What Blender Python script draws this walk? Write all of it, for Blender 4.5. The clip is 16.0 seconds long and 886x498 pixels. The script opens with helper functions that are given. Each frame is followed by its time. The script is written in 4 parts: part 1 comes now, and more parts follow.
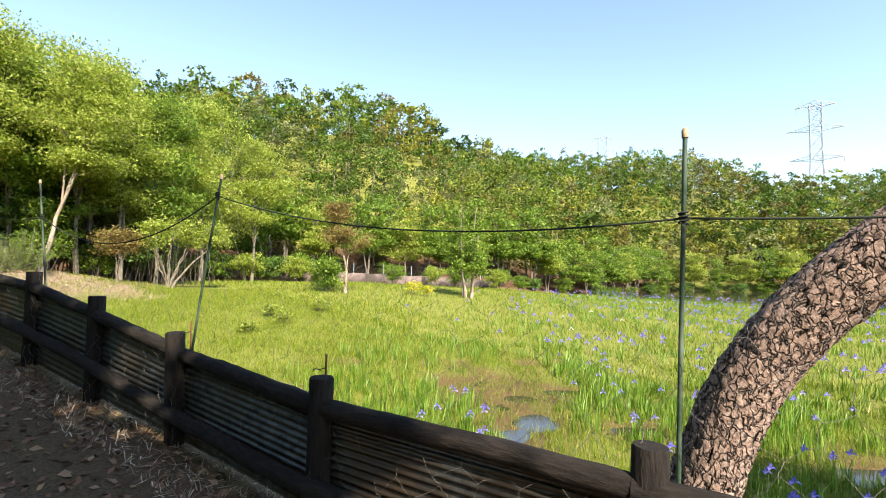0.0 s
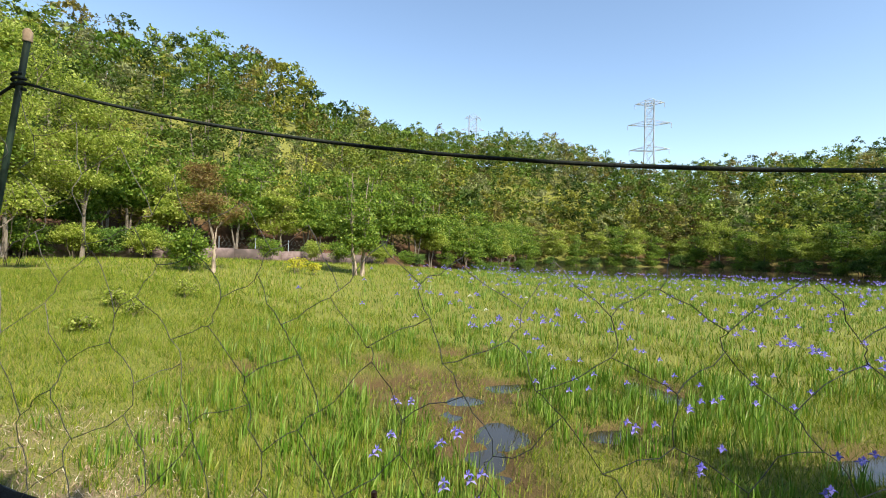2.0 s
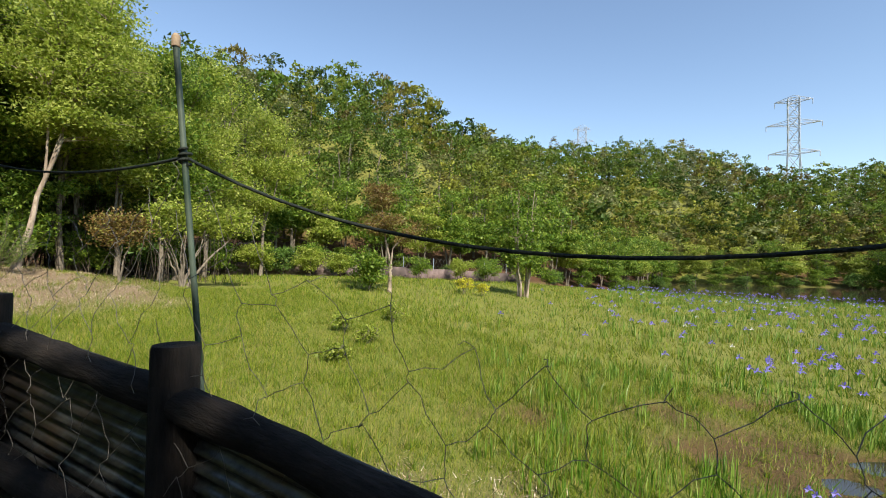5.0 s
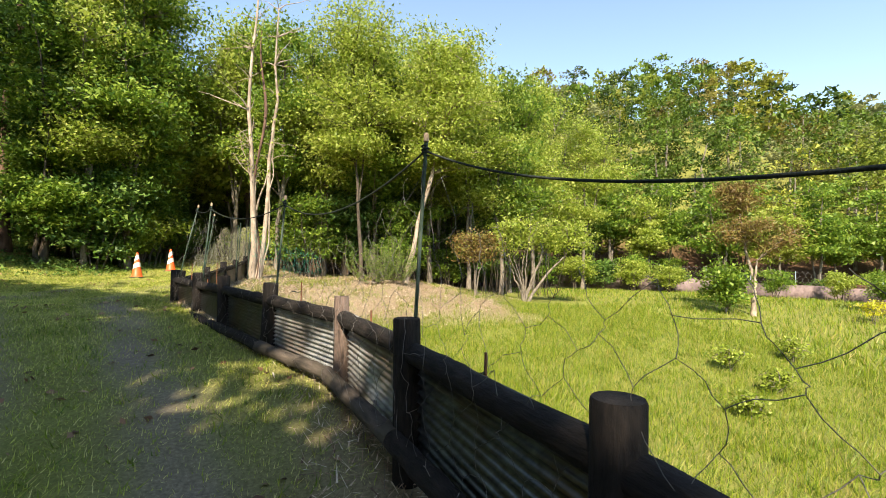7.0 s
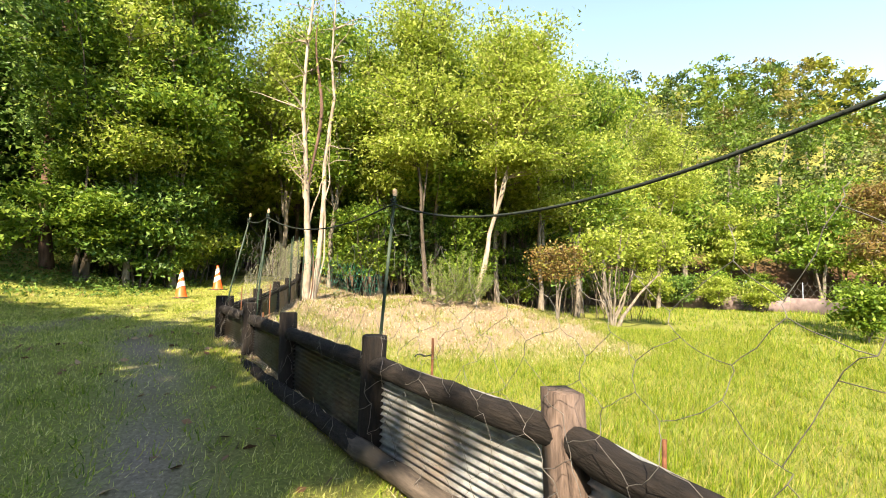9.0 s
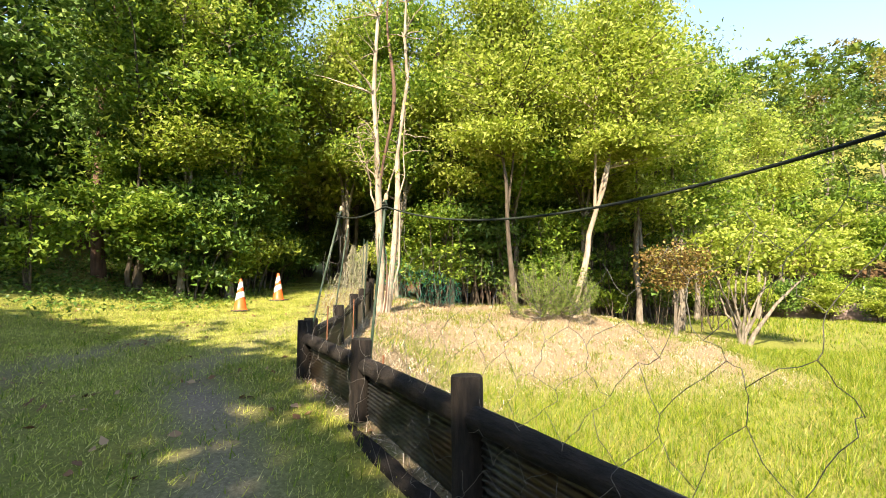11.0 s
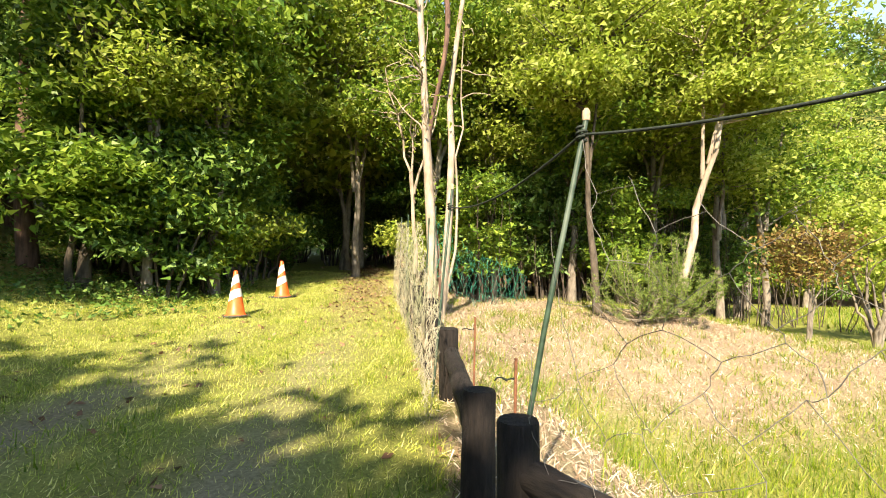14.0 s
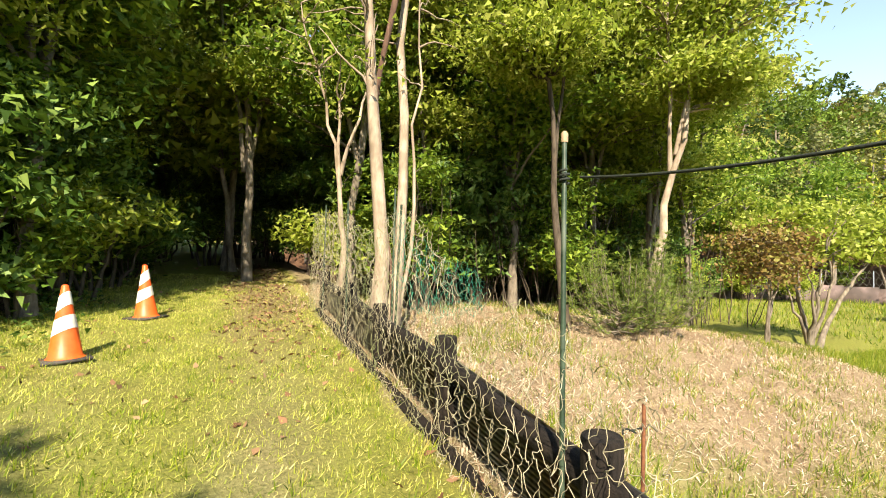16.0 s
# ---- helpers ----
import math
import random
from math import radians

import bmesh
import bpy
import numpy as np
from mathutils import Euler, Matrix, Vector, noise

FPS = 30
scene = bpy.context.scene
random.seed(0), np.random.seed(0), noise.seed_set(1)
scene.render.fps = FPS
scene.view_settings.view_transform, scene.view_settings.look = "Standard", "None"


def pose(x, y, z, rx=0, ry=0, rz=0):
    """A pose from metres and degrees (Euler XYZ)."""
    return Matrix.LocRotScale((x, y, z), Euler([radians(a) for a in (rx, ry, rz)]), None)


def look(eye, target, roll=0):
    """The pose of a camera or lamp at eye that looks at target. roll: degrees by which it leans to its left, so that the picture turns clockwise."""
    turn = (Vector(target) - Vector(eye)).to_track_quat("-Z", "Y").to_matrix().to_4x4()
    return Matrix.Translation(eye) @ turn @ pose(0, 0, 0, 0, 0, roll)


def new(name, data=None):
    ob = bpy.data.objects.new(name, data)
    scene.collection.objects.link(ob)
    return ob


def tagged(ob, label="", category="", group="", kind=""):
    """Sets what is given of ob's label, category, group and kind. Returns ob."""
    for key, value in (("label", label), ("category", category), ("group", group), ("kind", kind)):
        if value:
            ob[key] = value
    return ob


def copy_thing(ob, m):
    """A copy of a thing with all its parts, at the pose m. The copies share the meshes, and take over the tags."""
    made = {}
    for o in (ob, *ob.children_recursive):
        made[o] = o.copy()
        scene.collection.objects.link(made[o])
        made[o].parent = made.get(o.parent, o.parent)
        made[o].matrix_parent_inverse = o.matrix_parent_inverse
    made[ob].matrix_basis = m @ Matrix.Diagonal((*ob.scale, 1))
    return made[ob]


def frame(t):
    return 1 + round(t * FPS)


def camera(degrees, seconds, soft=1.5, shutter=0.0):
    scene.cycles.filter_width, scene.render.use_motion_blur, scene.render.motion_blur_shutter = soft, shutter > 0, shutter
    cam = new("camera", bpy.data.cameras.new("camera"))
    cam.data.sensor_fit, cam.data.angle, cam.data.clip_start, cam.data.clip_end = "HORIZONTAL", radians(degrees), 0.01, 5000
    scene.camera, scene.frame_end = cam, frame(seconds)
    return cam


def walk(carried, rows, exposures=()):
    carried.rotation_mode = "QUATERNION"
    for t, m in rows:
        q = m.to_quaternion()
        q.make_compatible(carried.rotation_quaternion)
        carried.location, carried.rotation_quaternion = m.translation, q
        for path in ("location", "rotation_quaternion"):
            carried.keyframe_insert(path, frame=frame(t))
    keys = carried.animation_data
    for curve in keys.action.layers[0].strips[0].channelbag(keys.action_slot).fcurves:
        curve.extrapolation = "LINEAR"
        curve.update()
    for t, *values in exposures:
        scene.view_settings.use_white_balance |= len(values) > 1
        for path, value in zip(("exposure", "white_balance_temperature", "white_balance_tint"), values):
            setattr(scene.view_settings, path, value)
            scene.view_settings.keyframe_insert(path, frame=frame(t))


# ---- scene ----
cam = camera(86.9, 16.0, 1.0)
METRES, EYE, TILT, LEAN, TURN = 18.8, 2.5, 0.0, 0.0, 40.2
ROWS = [
    (0.0, 0.0, 0.0, 0.0, -0.04, 2.96, -0.7),
    (0.5, -0.0057, 0.0365, -0.0006, -3.21, 2.23, -0.71),
    (1.0, -0.0162, 0.0636, 0.0013, -6.71, 1.59, -0.7),
    (1.5, -0.0335, 0.0879, 0.0032, -10.69, 0.8, -0.77),
    (2.0, -0.0522, 0.1111, 0.0035, -15.72, 0.03, -0.86),
    (2.5, -0.0764, 0.1292, 0.0052, -20.92, -0.68, -0.8),
    (3.0, -0.1052, 0.149, 0.0056, -23.92, 0.06, -0.83),
    (5.5, -0.2393, 0.2243, 0.0165, 6.99, 2.09, -1.14),
    (6.0, -0.2611, 0.2391, 0.019, 18.44, 2.16, -1.1),
    (6.5, -0.2836, 0.2486, 0.0208, 28.07, 2.18, -1.06),
    (7.0, -0.3082, 0.2614, 0.0225, 32.06, 2.2, -1.11),
    (7.5, -0.3356, 0.2756, 0.0232, 33.67, 2.25, -1.11),
    (8.0, -0.3643, 0.2909, 0.0263, 34.7, 2.79, -1.12),
    (8.5, -0.3912, 0.307, 0.029, 35.66, 3.31, -1.18),
    (11.0, -0.539, 0.3643, 0.0372, 41.65, 3.99, -1.06),
    (11.5, -0.5679, 0.3734, 0.039, 43.11, 3.98, -1.02),
    (12.0, -0.5971, 0.3834, 0.0403, 44.35, 3.93, -1.06),
    (12.5, -0.6275, 0.3911, 0.0424, 44.47, 3.61, -1.01),
    (13.0, -0.6585, 0.4027, 0.0429, 42.62, 3.03, -1.07),
    (13.5, -0.6911, 0.413, 0.0433, 40.74, 2.33, -0.97),
    (14.0, -0.7207, 0.4254, 0.045, 38.38, 1.81, -0.99),
    (14.5, -0.7474, 0.4405, 0.046, 36.27, 1.32, -0.96),
    (15.0, -0.7764, 0.4548, 0.0484, 34.01, 0.93, -0.93),
    (15.5, -0.8057, 0.471, 0.0489, 29.72, 1.27, -0.91),
    (16.0, -0.8349, 0.4863, 0.0518, 23.49, 1.31, -0.78),
]
walk(cam, [(t, pose(0, 0, EYE, TILT, LEAN, TURN) @ pose(METRES * x, METRES * y, METRES * z, 90 + pitch, roll, yaw)) for t, x, y, z, yaw, pitch, roll in ROWS],
     [(0.0, 1.46, 7200, 10), (1.5, 1.0, 7000, 9), (3.0, 0.74, 6900, 8), (5.5, 0.6, 6900, 10), (7.0, 1.32, 7500, 11), (8.5, 1.8, 7900, 12), (12.0, 1.84, 8100, 12), (14.5, 1.78, 8000, 11), (16.0, 1.48, 8000, 11)])

# ---- world and sun ----
SUN_AZ, SUN_EL = radians(114), radians(42)
world = bpy.data.worlds.new("sky")
scene.world = world
world.use_nodes = True
wn = world.node_tree.nodes
sky = wn.new("ShaderNodeTexSky")
sky.sky_type = "NISHITA"
sky.sun_disc = False
sky.sun_elevation, sky.sun_rotation = SUN_EL, SUN_AZ
sky.altitude, sky.air_density, sky.dust_density, sky.ozone_density = 50, 1.0, 0.3, 2.2
wn["Background"].inputs["Strength"].default_value = 0.15
world.node_tree.links.new(sky.outputs[0], wn["Background"].inputs[0])
sun = new("sun", bpy.data.lights.new("sun", "SUN"))
sun.data.energy, sun.data.angle, sun.data.color = 5.0, radians(0.6), (1.0, 0.94, 0.83)
to_sun = Vector((math.sin(SUN_AZ) * math.cos(SUN_EL), math.cos(SUN_AZ) * math.cos(SUN_EL), math.sin(SUN_EL)))
sun.matrix_world = look(to_sun * 50, (0, 0, 0))

rng = np.random.default_rng(7)


# ---- materials ----
def ramp(nt, fac, stops):
    n = nt.nodes.new("ShaderNodeValToRGB")
    while len(n.color_ramp.elements) < len(stops):
        n.color_ramp.elements.new(0.5)
    for e, (p, c) in zip(n.color_ramp.elements, stops):
        e.position, e.color = p, (*c, 1)
    nt.links.new(fac, n.inputs[0])
    return n.outputs[0]


def noise_tex(nt, scale, detail=4.0, rough=0.6, stretch=None):
    co = nt.nodes.new("ShaderNodeTexCoord").outputs["Object"]
    if stretch:
        m = nt.nodes.new("ShaderNodeMapping")
        m.inputs["Scale"].default_value = stretch
        nt.links.new(co, m.inputs[0])
        co = m.outputs[0]
    n = nt.nodes.new("ShaderNodeTexNoise")
    n.inputs["Scale"].default_value, n.inputs["Detail"].default_value, n.inputs["Roughness"].default_value = scale, detail, rough
    nt.links.new(co, n.inputs["Vector"])
    return n.outputs["Fac"]


def blend(nt, fac, a, b, mode="MIX"):
    n = nt.nodes.new("ShaderNodeMix")
    n.data_type, n.blend_type = "RGBA", mode
    for sock, v in ((n.inputs[0], fac), (n.inputs[6], a), (n.inputs[7], b)):
        if isinstance(v, bpy.types.NodeSocket):
            nt.links.new(v, sock)
        elif isinstance(v, tuple):
            sock.default_value = (*v, 1)
        else:
            sock.default_value = v
    return n.outputs[2]


def fresh(name):
    m = bpy.data.materials.new(name)
    m.use_nodes = True
    return m, m.node_tree, m.node_tree.nodes["Principled BSDF"]


def surf(name, dark, light, scale=8, rough=0.8, bump=0.3, metal=0.0, stretch=None, stain=None, depth=0.01, spec=0.3):
    """A surface of two tones with grain, a slower stain and a fine relief."""
    m, nt, b = fresh(name)
    f = noise_tex(nt, scale, 6, 0.65, stretch)
    c = ramp(nt, f, [(0.3, dark), (0.7, light)])
    if stain:
        s = noise_tex(nt, scale * 0.13, 3)
        c = blend(nt, ramp(nt, s, [(0.45, (0, 0, 0)), (0.65, (1, 1, 1))]), c, stain)
    nt.links.new(c, b.inputs["Base Color"])
    b.inputs["Roughness"].default_value, b.inputs["Metallic"].default_value = rough, metal
    b.inputs["Specular IOR Level"].default_value = spec
    if bump:
        n = nt.nodes.new("ShaderNodeBump")
        n.inputs["Strength"].default_value, n.inputs["Distance"].default_value = bump, depth
        nt.links.new(f, n.inputs["Height"])
        nt.links.new(n.outputs[0], b.inputs["Normal"])
    return m


def leafy(name, stops, through_light=0.35, rough=0.5, tint=False, spec=0.3):
    """Leaves: a colour for every leaf, light through them."""
    m, nt, b = fresh(name)
    geo = nt.nodes.new("ShaderNodeNewGeometry").outputs["Random Per Island"]
    c = ramp(nt, geo, stops)
    if tint:
        a = nt.nodes.new("ShaderNodeAttribute")
        a.attribute_name = "tint"
        c = blend(nt, 1.0, c, a.outputs["Color"], "MULTIPLY")
    nt.links.new(c, b.inputs["Base Color"])
    b.inputs["Roughness"].default_value = rough
    b.inputs["Specular IOR Level"].default_value = spec
    t = nt.nodes.new("ShaderNodeBsdfTranslucent")
    nt.links.new(c, t.inputs[0])
    mix = nt.nodes.new("ShaderNodeMixShader")
    mix.inputs[0].default_value = through_light
    nt.links.new(b.outputs[0], mix.inputs[1])
    nt.links.new(t.outputs[0], mix.inputs[2])
    nt.links.new(mix.outputs[0], nt.nodes["Material Output"].inputs[0])
    return m


M_LOG = surf("log_dark", (0.002, 0.0018, 0.0016), (0.024, 0.018, 0.0145), 34, 0.9, 0.9, stretch=(0.25, 1, 1), depth=0.02)
M_LOGV = surf("log_dark_upright", (0.002, 0.0018, 0.0016), (0.024, 0.018, 0.0145), 34, 0.9, 0.9, stretch=(1, 1, 0.2), depth=0.02)
M_OLDWOOD = surf("weathered_wood", (0.035, 0.024, 0.019), (0.17, 0.12, 0.095), 30, 0.9, 0.8, stretch=(1, 1, 0.2), depth=0.02)
M_GREYWOOD = surf("grey_wood", (0.022, 0.018, 0.015), (0.115, 0.09, 0.07), 26, 0.9, 0.7, stretch=(0.2, 1, 1), depth=0.015, stain=(0.06, 0.05, 0.036))
M_TIN = surf("corrugated_sheet", (0.05, 0.052, 0.052), (0.19, 0.195, 0.19), 14, 0.33, 0.12, 0.85, stain=(0.12, 0.085, 0.06))
# paler copy of the corrugated sheet, its sun glint put into the colour
M_TIN_GLINT = surf("sun_glint_sheet", (0.16, 0.165, 0.165), (0.50, 0.51, 0.50), 9, 0.32, 0.12, 0.45, stain=(0.22, 0.17, 0.13))
M_POLE = surf("green_pole", (0.011, 0.024, 0.015), (0.04, 0.072, 0.046), 20, 0.45, 0.1, stain=(0.10, 0.13, 0.10))
M_POLECAP = surf("pole_cap", (0.25, 0.17, 0.10), (0.42, 0.32, 0.22), 30, 0.7, 0.2)
M_ROPE = surf("dark_rope", (0.010, 0.014, 0.011), (0.03, 0.04, 0.032), 120, 0.8, 0.5)
M_ROPEG = surf("green_cord", (0.01, 0.16, 0.10), (0.03, 0.30, 0.20), 90, 0.6, 0.2)
M_WIRE = surf("net_cord", (0.05, 0.047, 0.042), (0.20, 0.185, 0.165), 25, 0.6, 0.1)
M_NETDRY = surf("overgrown_net_cord", (0.17, 0.15, 0.09), (0.50, 0.46, 0.34), 6, 0.8, 0.1, stain=(0.16, 0.20, 0.08))
M_IRON = surf("rusty_rod", (0.09, 0.035, 0.02), (0.24, 0.10, 0.05), 40, 0.85, 0.4)


def scaly_bark(name):
    """Old pine bark: pale pinkish plates parted by dark cracks."""
    m, nt, b = fresh(name)
    co = nt.nodes.new("ShaderNodeTexCoord").outputs["Object"]
    mp = nt.nodes.new("ShaderNodeMapping")
    mp.inputs["Scale"].default_value = (1.0, 1.0, 0.62)
    nt.links.new(co, mp.inputs[0])
    vo = nt.nodes.new("ShaderNodeTexVoronoi")
    vo.feature = "DISTANCE_TO_EDGE"
    vo.inputs["Scale"].default_value = 27
    wob = nt.nodes.new("ShaderNodeTexNoise")
    wob.inputs["Scale"].default_value = 22
    nt.links.new(mp.outputs[0], wob.inputs["Vector"])
    mixv = nt.nodes.new("ShaderNodeVectorMath")
    mixv.operation = "MULTIPLY_ADD"
    nt.links.new(wob.outputs["Color"], mixv.inputs[0])
    mixv.inputs[1].default_value = (0.07, 0.07, 0.07)
    nt.links.new(mp.outputs[0], mixv.inputs[2])
    nt.links.new(mixv.outputs[0], vo.inputs["Vector"])
    grain = noise_tex(nt, 45, 6, 0.7)
    plate = ramp(nt, grain, [(0.3, (0.15, 0.095, 0.075)), (0.55, (0.42, 0.29, 0.235)), (0.75, (0.60, 0.48, 0.42))])
    crack = ramp(nt, vo.outputs["Distance"], [(0.0, (0, 0, 0)), (0.11, (1, 1, 1))])
    nt.links.new(blend(nt, crack, (0.05, 0.033, 0.027), plate), b.inputs["Base Color"])
    b.inputs["Roughness"].default_value = 0.9
    n = nt.nodes.new("ShaderNodeBump")
    n.inputs["Strength"].default_value, n.inputs["Distance"].default_value = 1.0, 0.04
    nt.links.new(blend(nt, 0.3, crack, grain), n.inputs["Height"])
    nt.links.new(n.outputs[0], b.inputs["Normal"])
    return m


M_BARK_PINE = scaly_bark("pine_bark")
M_BARK = surf("grey_bark", (0.07, 0.058, 0.045), (0.27, 0.23, 0.18), 14, 0.9, 0.7, stretch=(1, 1, 0.35), depth=0.02)
M_BARK_PALE = surf("pale_bark", (0.17, 0.13, 0.095), (0.50, 0.41, 0.32), 11, 0.85, 0.5, stretch=(1, 1, 0.3), stain=(0.18, 0.14, 0.10))
M_BARK_DARK = surf("dark_bark", (0.03, 0.024, 0.018), (0.12, 0.095, 0.07), 14, 0.95, 0.8, stretch=(1, 1, 0.3), depth=0.02)
M_BARK_RED = surf("red_bark", (0.05, 0.028, 0.02), (0.17, 0.10, 0.07), 12, 0.9, 0.7, stretch=(1, 1, 0.25), depth=0.02)
M_CONCRETE = surf("retaining_wall_concrete", (0.12, 0.085, 0.08), (0.27, 0.20, 0.19), 3, 0.9, 0.3, stain=(0.07, 0.055, 0.05))
M_CONE = surf("cone_orange", (0.74, 0.085, 0.015), (0.84, 0.14, 0.03), 10, 0.45, 0.05, stain=(0.6, 0.10, 0.03), spec=0.4)
M_CONEW = surf("cone_white", (0.62, 0.60, 0.56), (0.80, 0.79, 0.76), 12, 0.4, 0.05, stain=(0.52, 0.47, 0.40))
M_RUBBER = surf("cone_base_rubber", (0.03, 0.027, 0.025), (0.09, 0.08, 0.07), 20, 0.8, 0.2)
M_STEEL = surf("galvanised_steel", (0.28, 0.32, 0.38), (0.42, 0.46, 0.52), 2, 0.5, 0.0, 0.2)

L_SPRING = leafy("spring_leaves", [(0.0, (0.16, 0.235, 0.024)), (0.5, (0.30, 0.375, 0.05)), (1.0, (0.50, 0.54, 0.14))], 0.52)
L_MID = leafy("green_leaves", [(0.0, (0.06, 0.135, 0.014)), (0.5, (0.135, 0.225, 0.024)), (1.0, (0.28, 0.37, 0.055))], 0.4)
L_DARK = leafy("evergreen_leaves", [(0.0, (0.035, 0.08, 0.012)), (0.6, (0.08, 0.16, 0.025)), (1.0, (0.20, 0.285, 0.07))], 0.2, 0.5, spec=0.25)
L_WOODS = leafy("woods_leaves", [(0.0, (0.55, 0.55, 0.55)), (1.0, (1.25, 1.25, 1.25))], 0.35, tint=True)
L_BROWN = leafy("reddish_leaves", [(0.0, (0.12, 0.075, 0.025)), (0.6, (0.22, 0.14, 0.045)), (1.0, (0.22, 0.24, 0.05))], 0.3)
L_NEEDLE = leafy("pine_needles", [(0.0, (0.07, 0.12, 0.022)), (0.6, (0.15, 0.22, 0.045)), (1.0, (0.27, 0.32, 0.08))], 0.25)
G_MEADOW = leafy("meadow_grass", [(0.0, (0.055, 0.115, 0.008)), (0.45, (0.155, 0.228, 0.015)), (0.82, (0.27, 0.315, 0.032)), (1.0, (0.42, 0.33, 0.12))], 0.35, 0.45)
G_IRIS = leafy("iris_leaves", [(0.0, (0.06, 0.15, 0.012)), (0.5, (0.12, 0.235, 0.02)), (1.0, (0.30, 0.40, 0.09))], 0.35, 0.38, spec=0.5)
G_PATH = leafy("path_grass", [(0.0, (0.22, 0.29, 0.035)), (0.5, (0.44, 0.475, 0.08)), (1.0, (0.68, 0.61, 0.25))], 0.3)
G_DRY = leafy("dry_stalks", [(0.0, (0.09, 0.05, 0.03)), (0.35, (0.34, 0.22, 0.14)), (0.75, (0.60, 0.475, 0.335)), (1.0, (0.84, 0.745, 0.60))], 0.2, 0.7)
G_LITTER = leafy("leaf_litter", [(0.0, (0.08, 0.04, 0.02)), (0.6, (0.21, 0.11, 0.06)), (1.0, (0.38, 0.25, 0.15))], 0.1, 0.8)
P_IRIS = leafy("iris_petals", [(0.0, (0.12, 0.10, 0.45)), (0.6, (0.22, 0.20, 0.68)), (1.0, (0.42, 0.36, 0.82))], 0.3)
P_WHITE = leafy("white_petals", [(0.0, (0.7, 0.7, 0.68)), (1.0, (0.85, 0.85, 0.85))], 0.3)
P_YELLOW = leafy("yellow_leaves", [(0.0, (0.40, 0.40, 0.02)), (1.0, (0.62, 0.58, 0.05))], 0.35)


# ---- mesh helpers ----
class Shape:
    """Collects points and faces."""

    def __init__(self):
        self.v, self.f, self.n = [], [], 0

    def add(self, v, f):
        v, f = np.asarray(v, float), np.asarray(f, int)
        self.v.append(v)
        self.f.append(f + self.n)
        self.n += len(v)
        return self

    def tube(self, pts, radii, sides=8, cap=True, wob=0.0):
        p = np.asarray(pts, float)
        r = np.broadcast_to(np.asarray(radii, float), (len(p),))
        d = np.gradient(p, axis=0)
        d /= np.linalg.norm(d, axis=1)[:, None] + 1e-9
        ref = np.where(np.abs(d[:, 2:3]) > 0.9, np.array([[1.0, 0, 0]]), np.array([[0, 0, 1.0]]))
        if abs(d[:, 2]).max() > 0.9 > abs(d[:, 2]).min():
            ref = np.tile(np.array([[0.31, 0.95, 0.05]]), (len(p), 1))
        a = np.cross(d, ref)
        a /= np.linalg.norm(a, axis=1)[:, None] + 1e-9
        b = np.cross(d, a)
        th = np.linspace(0, 2 * np.pi, sides, endpoint=False)
        rr = r[:, None] * (1 + (wob * rng.standard_normal((len(p), sides)) if wob else 0))
        v = p[:, None] + rr[..., None] * (np.cos(th)[None, :, None] * a[:, None] + np.sin(th)[None, :, None] * b[:, None])
        i = (np.arange(len(p) - 1) * sides)[:, None]
        j, k = np.arange(sides)[None], (np.arange(sides) + 1)[None] % sides
        q = np.stack([i + j, i + k, i + sides + k, i + sides + j], -1).reshape(-1, 4)
        self.add(v.reshape(-1, 3), q)
        if cap:
            for ring, c in ((v[0], p[0]), (v[-1], p[-1])):
                s = np.arange(sides)
                self.add(np.vstack([ring, c]), np.stack([s, (s + 1) % sides, np.full(sides, sides), np.full(sides, sides)], -1))
        return self

    def box(self, c, size, turn=0.0):
        x, y, z = np.asarray(size) / 2
        v = np.array([(sx * x, sy * y, sz * z) for sx in (-1, 1) for sy in (-1, 1) for sz in (-1, 1)])
        m = np.array([[math.cos(turn), -math.sin(turn), 0], [math.sin(turn), math.cos(turn), 0], [0, 0, 1]])
        return self.add(v @ m.T + np.asarray(c), [(0, 1, 3, 2), (4, 6, 7, 5), (0, 4, 5, 1), (2, 3, 7, 6), (0, 2, 6, 4), (1, 5, 7, 3)])

    def mesh(self, name, material, smooth=False, tint=None):
        v, f = np.vstack(self.v), np.vstack(self.f)
        tri = f[:, 2] == f[:, 3]
        total = np.where(tri, 3, 4)
        start = np.concatenate([[0], np.cumsum(total)[:-1]])
        keep = np.ones((len(f), 4), bool)
        keep[tri, 3] = False
        me = bpy.data.meshes.new(name)
        me.vertices.add(len(v))
        me.vertices.foreach_set("co", v.astype(np.float32).ravel())
        loops = f[keep]
        me.loops.add(len(loops))
        me.loops.foreach_set("vertex_index", loops.astype(np.int32))
        me.polygons.add(len(f))
        me.polygons.foreach_set("loop_start", start.astype(np.int32))
        if smooth:
            me.polygons.foreach_set("use_smooth", np.ones(len(f), bool))
        me.update(calc_edges=True)
        if tint is not None:
            a = me.attributes.new("tint", "FLOAT_COLOR", "POINT")
            a.data.foreach_set("color", np.hstack([tint, np.ones((len(v), 1))]).astype(np.float32).ravel())
        me.materials.append(material)
        return me


def part(name, shape, material, parent, label="", smooth=False, at=None):
    ob = new(name, shape.mesh(name, material, smooth))
    ob.parent = parent
    if at is not None:
        ob.matrix_basis = at
    if label:
        ob["label"] = label
    return ob


def thing(name, place, label, category, group=""):
    ob = new(name)
    ob.location = place
    return tagged(ob, label, category, group)


def unit(v):
    return v / (np.linalg.norm(v, axis=-1, keepdims=True) + 1e-9)


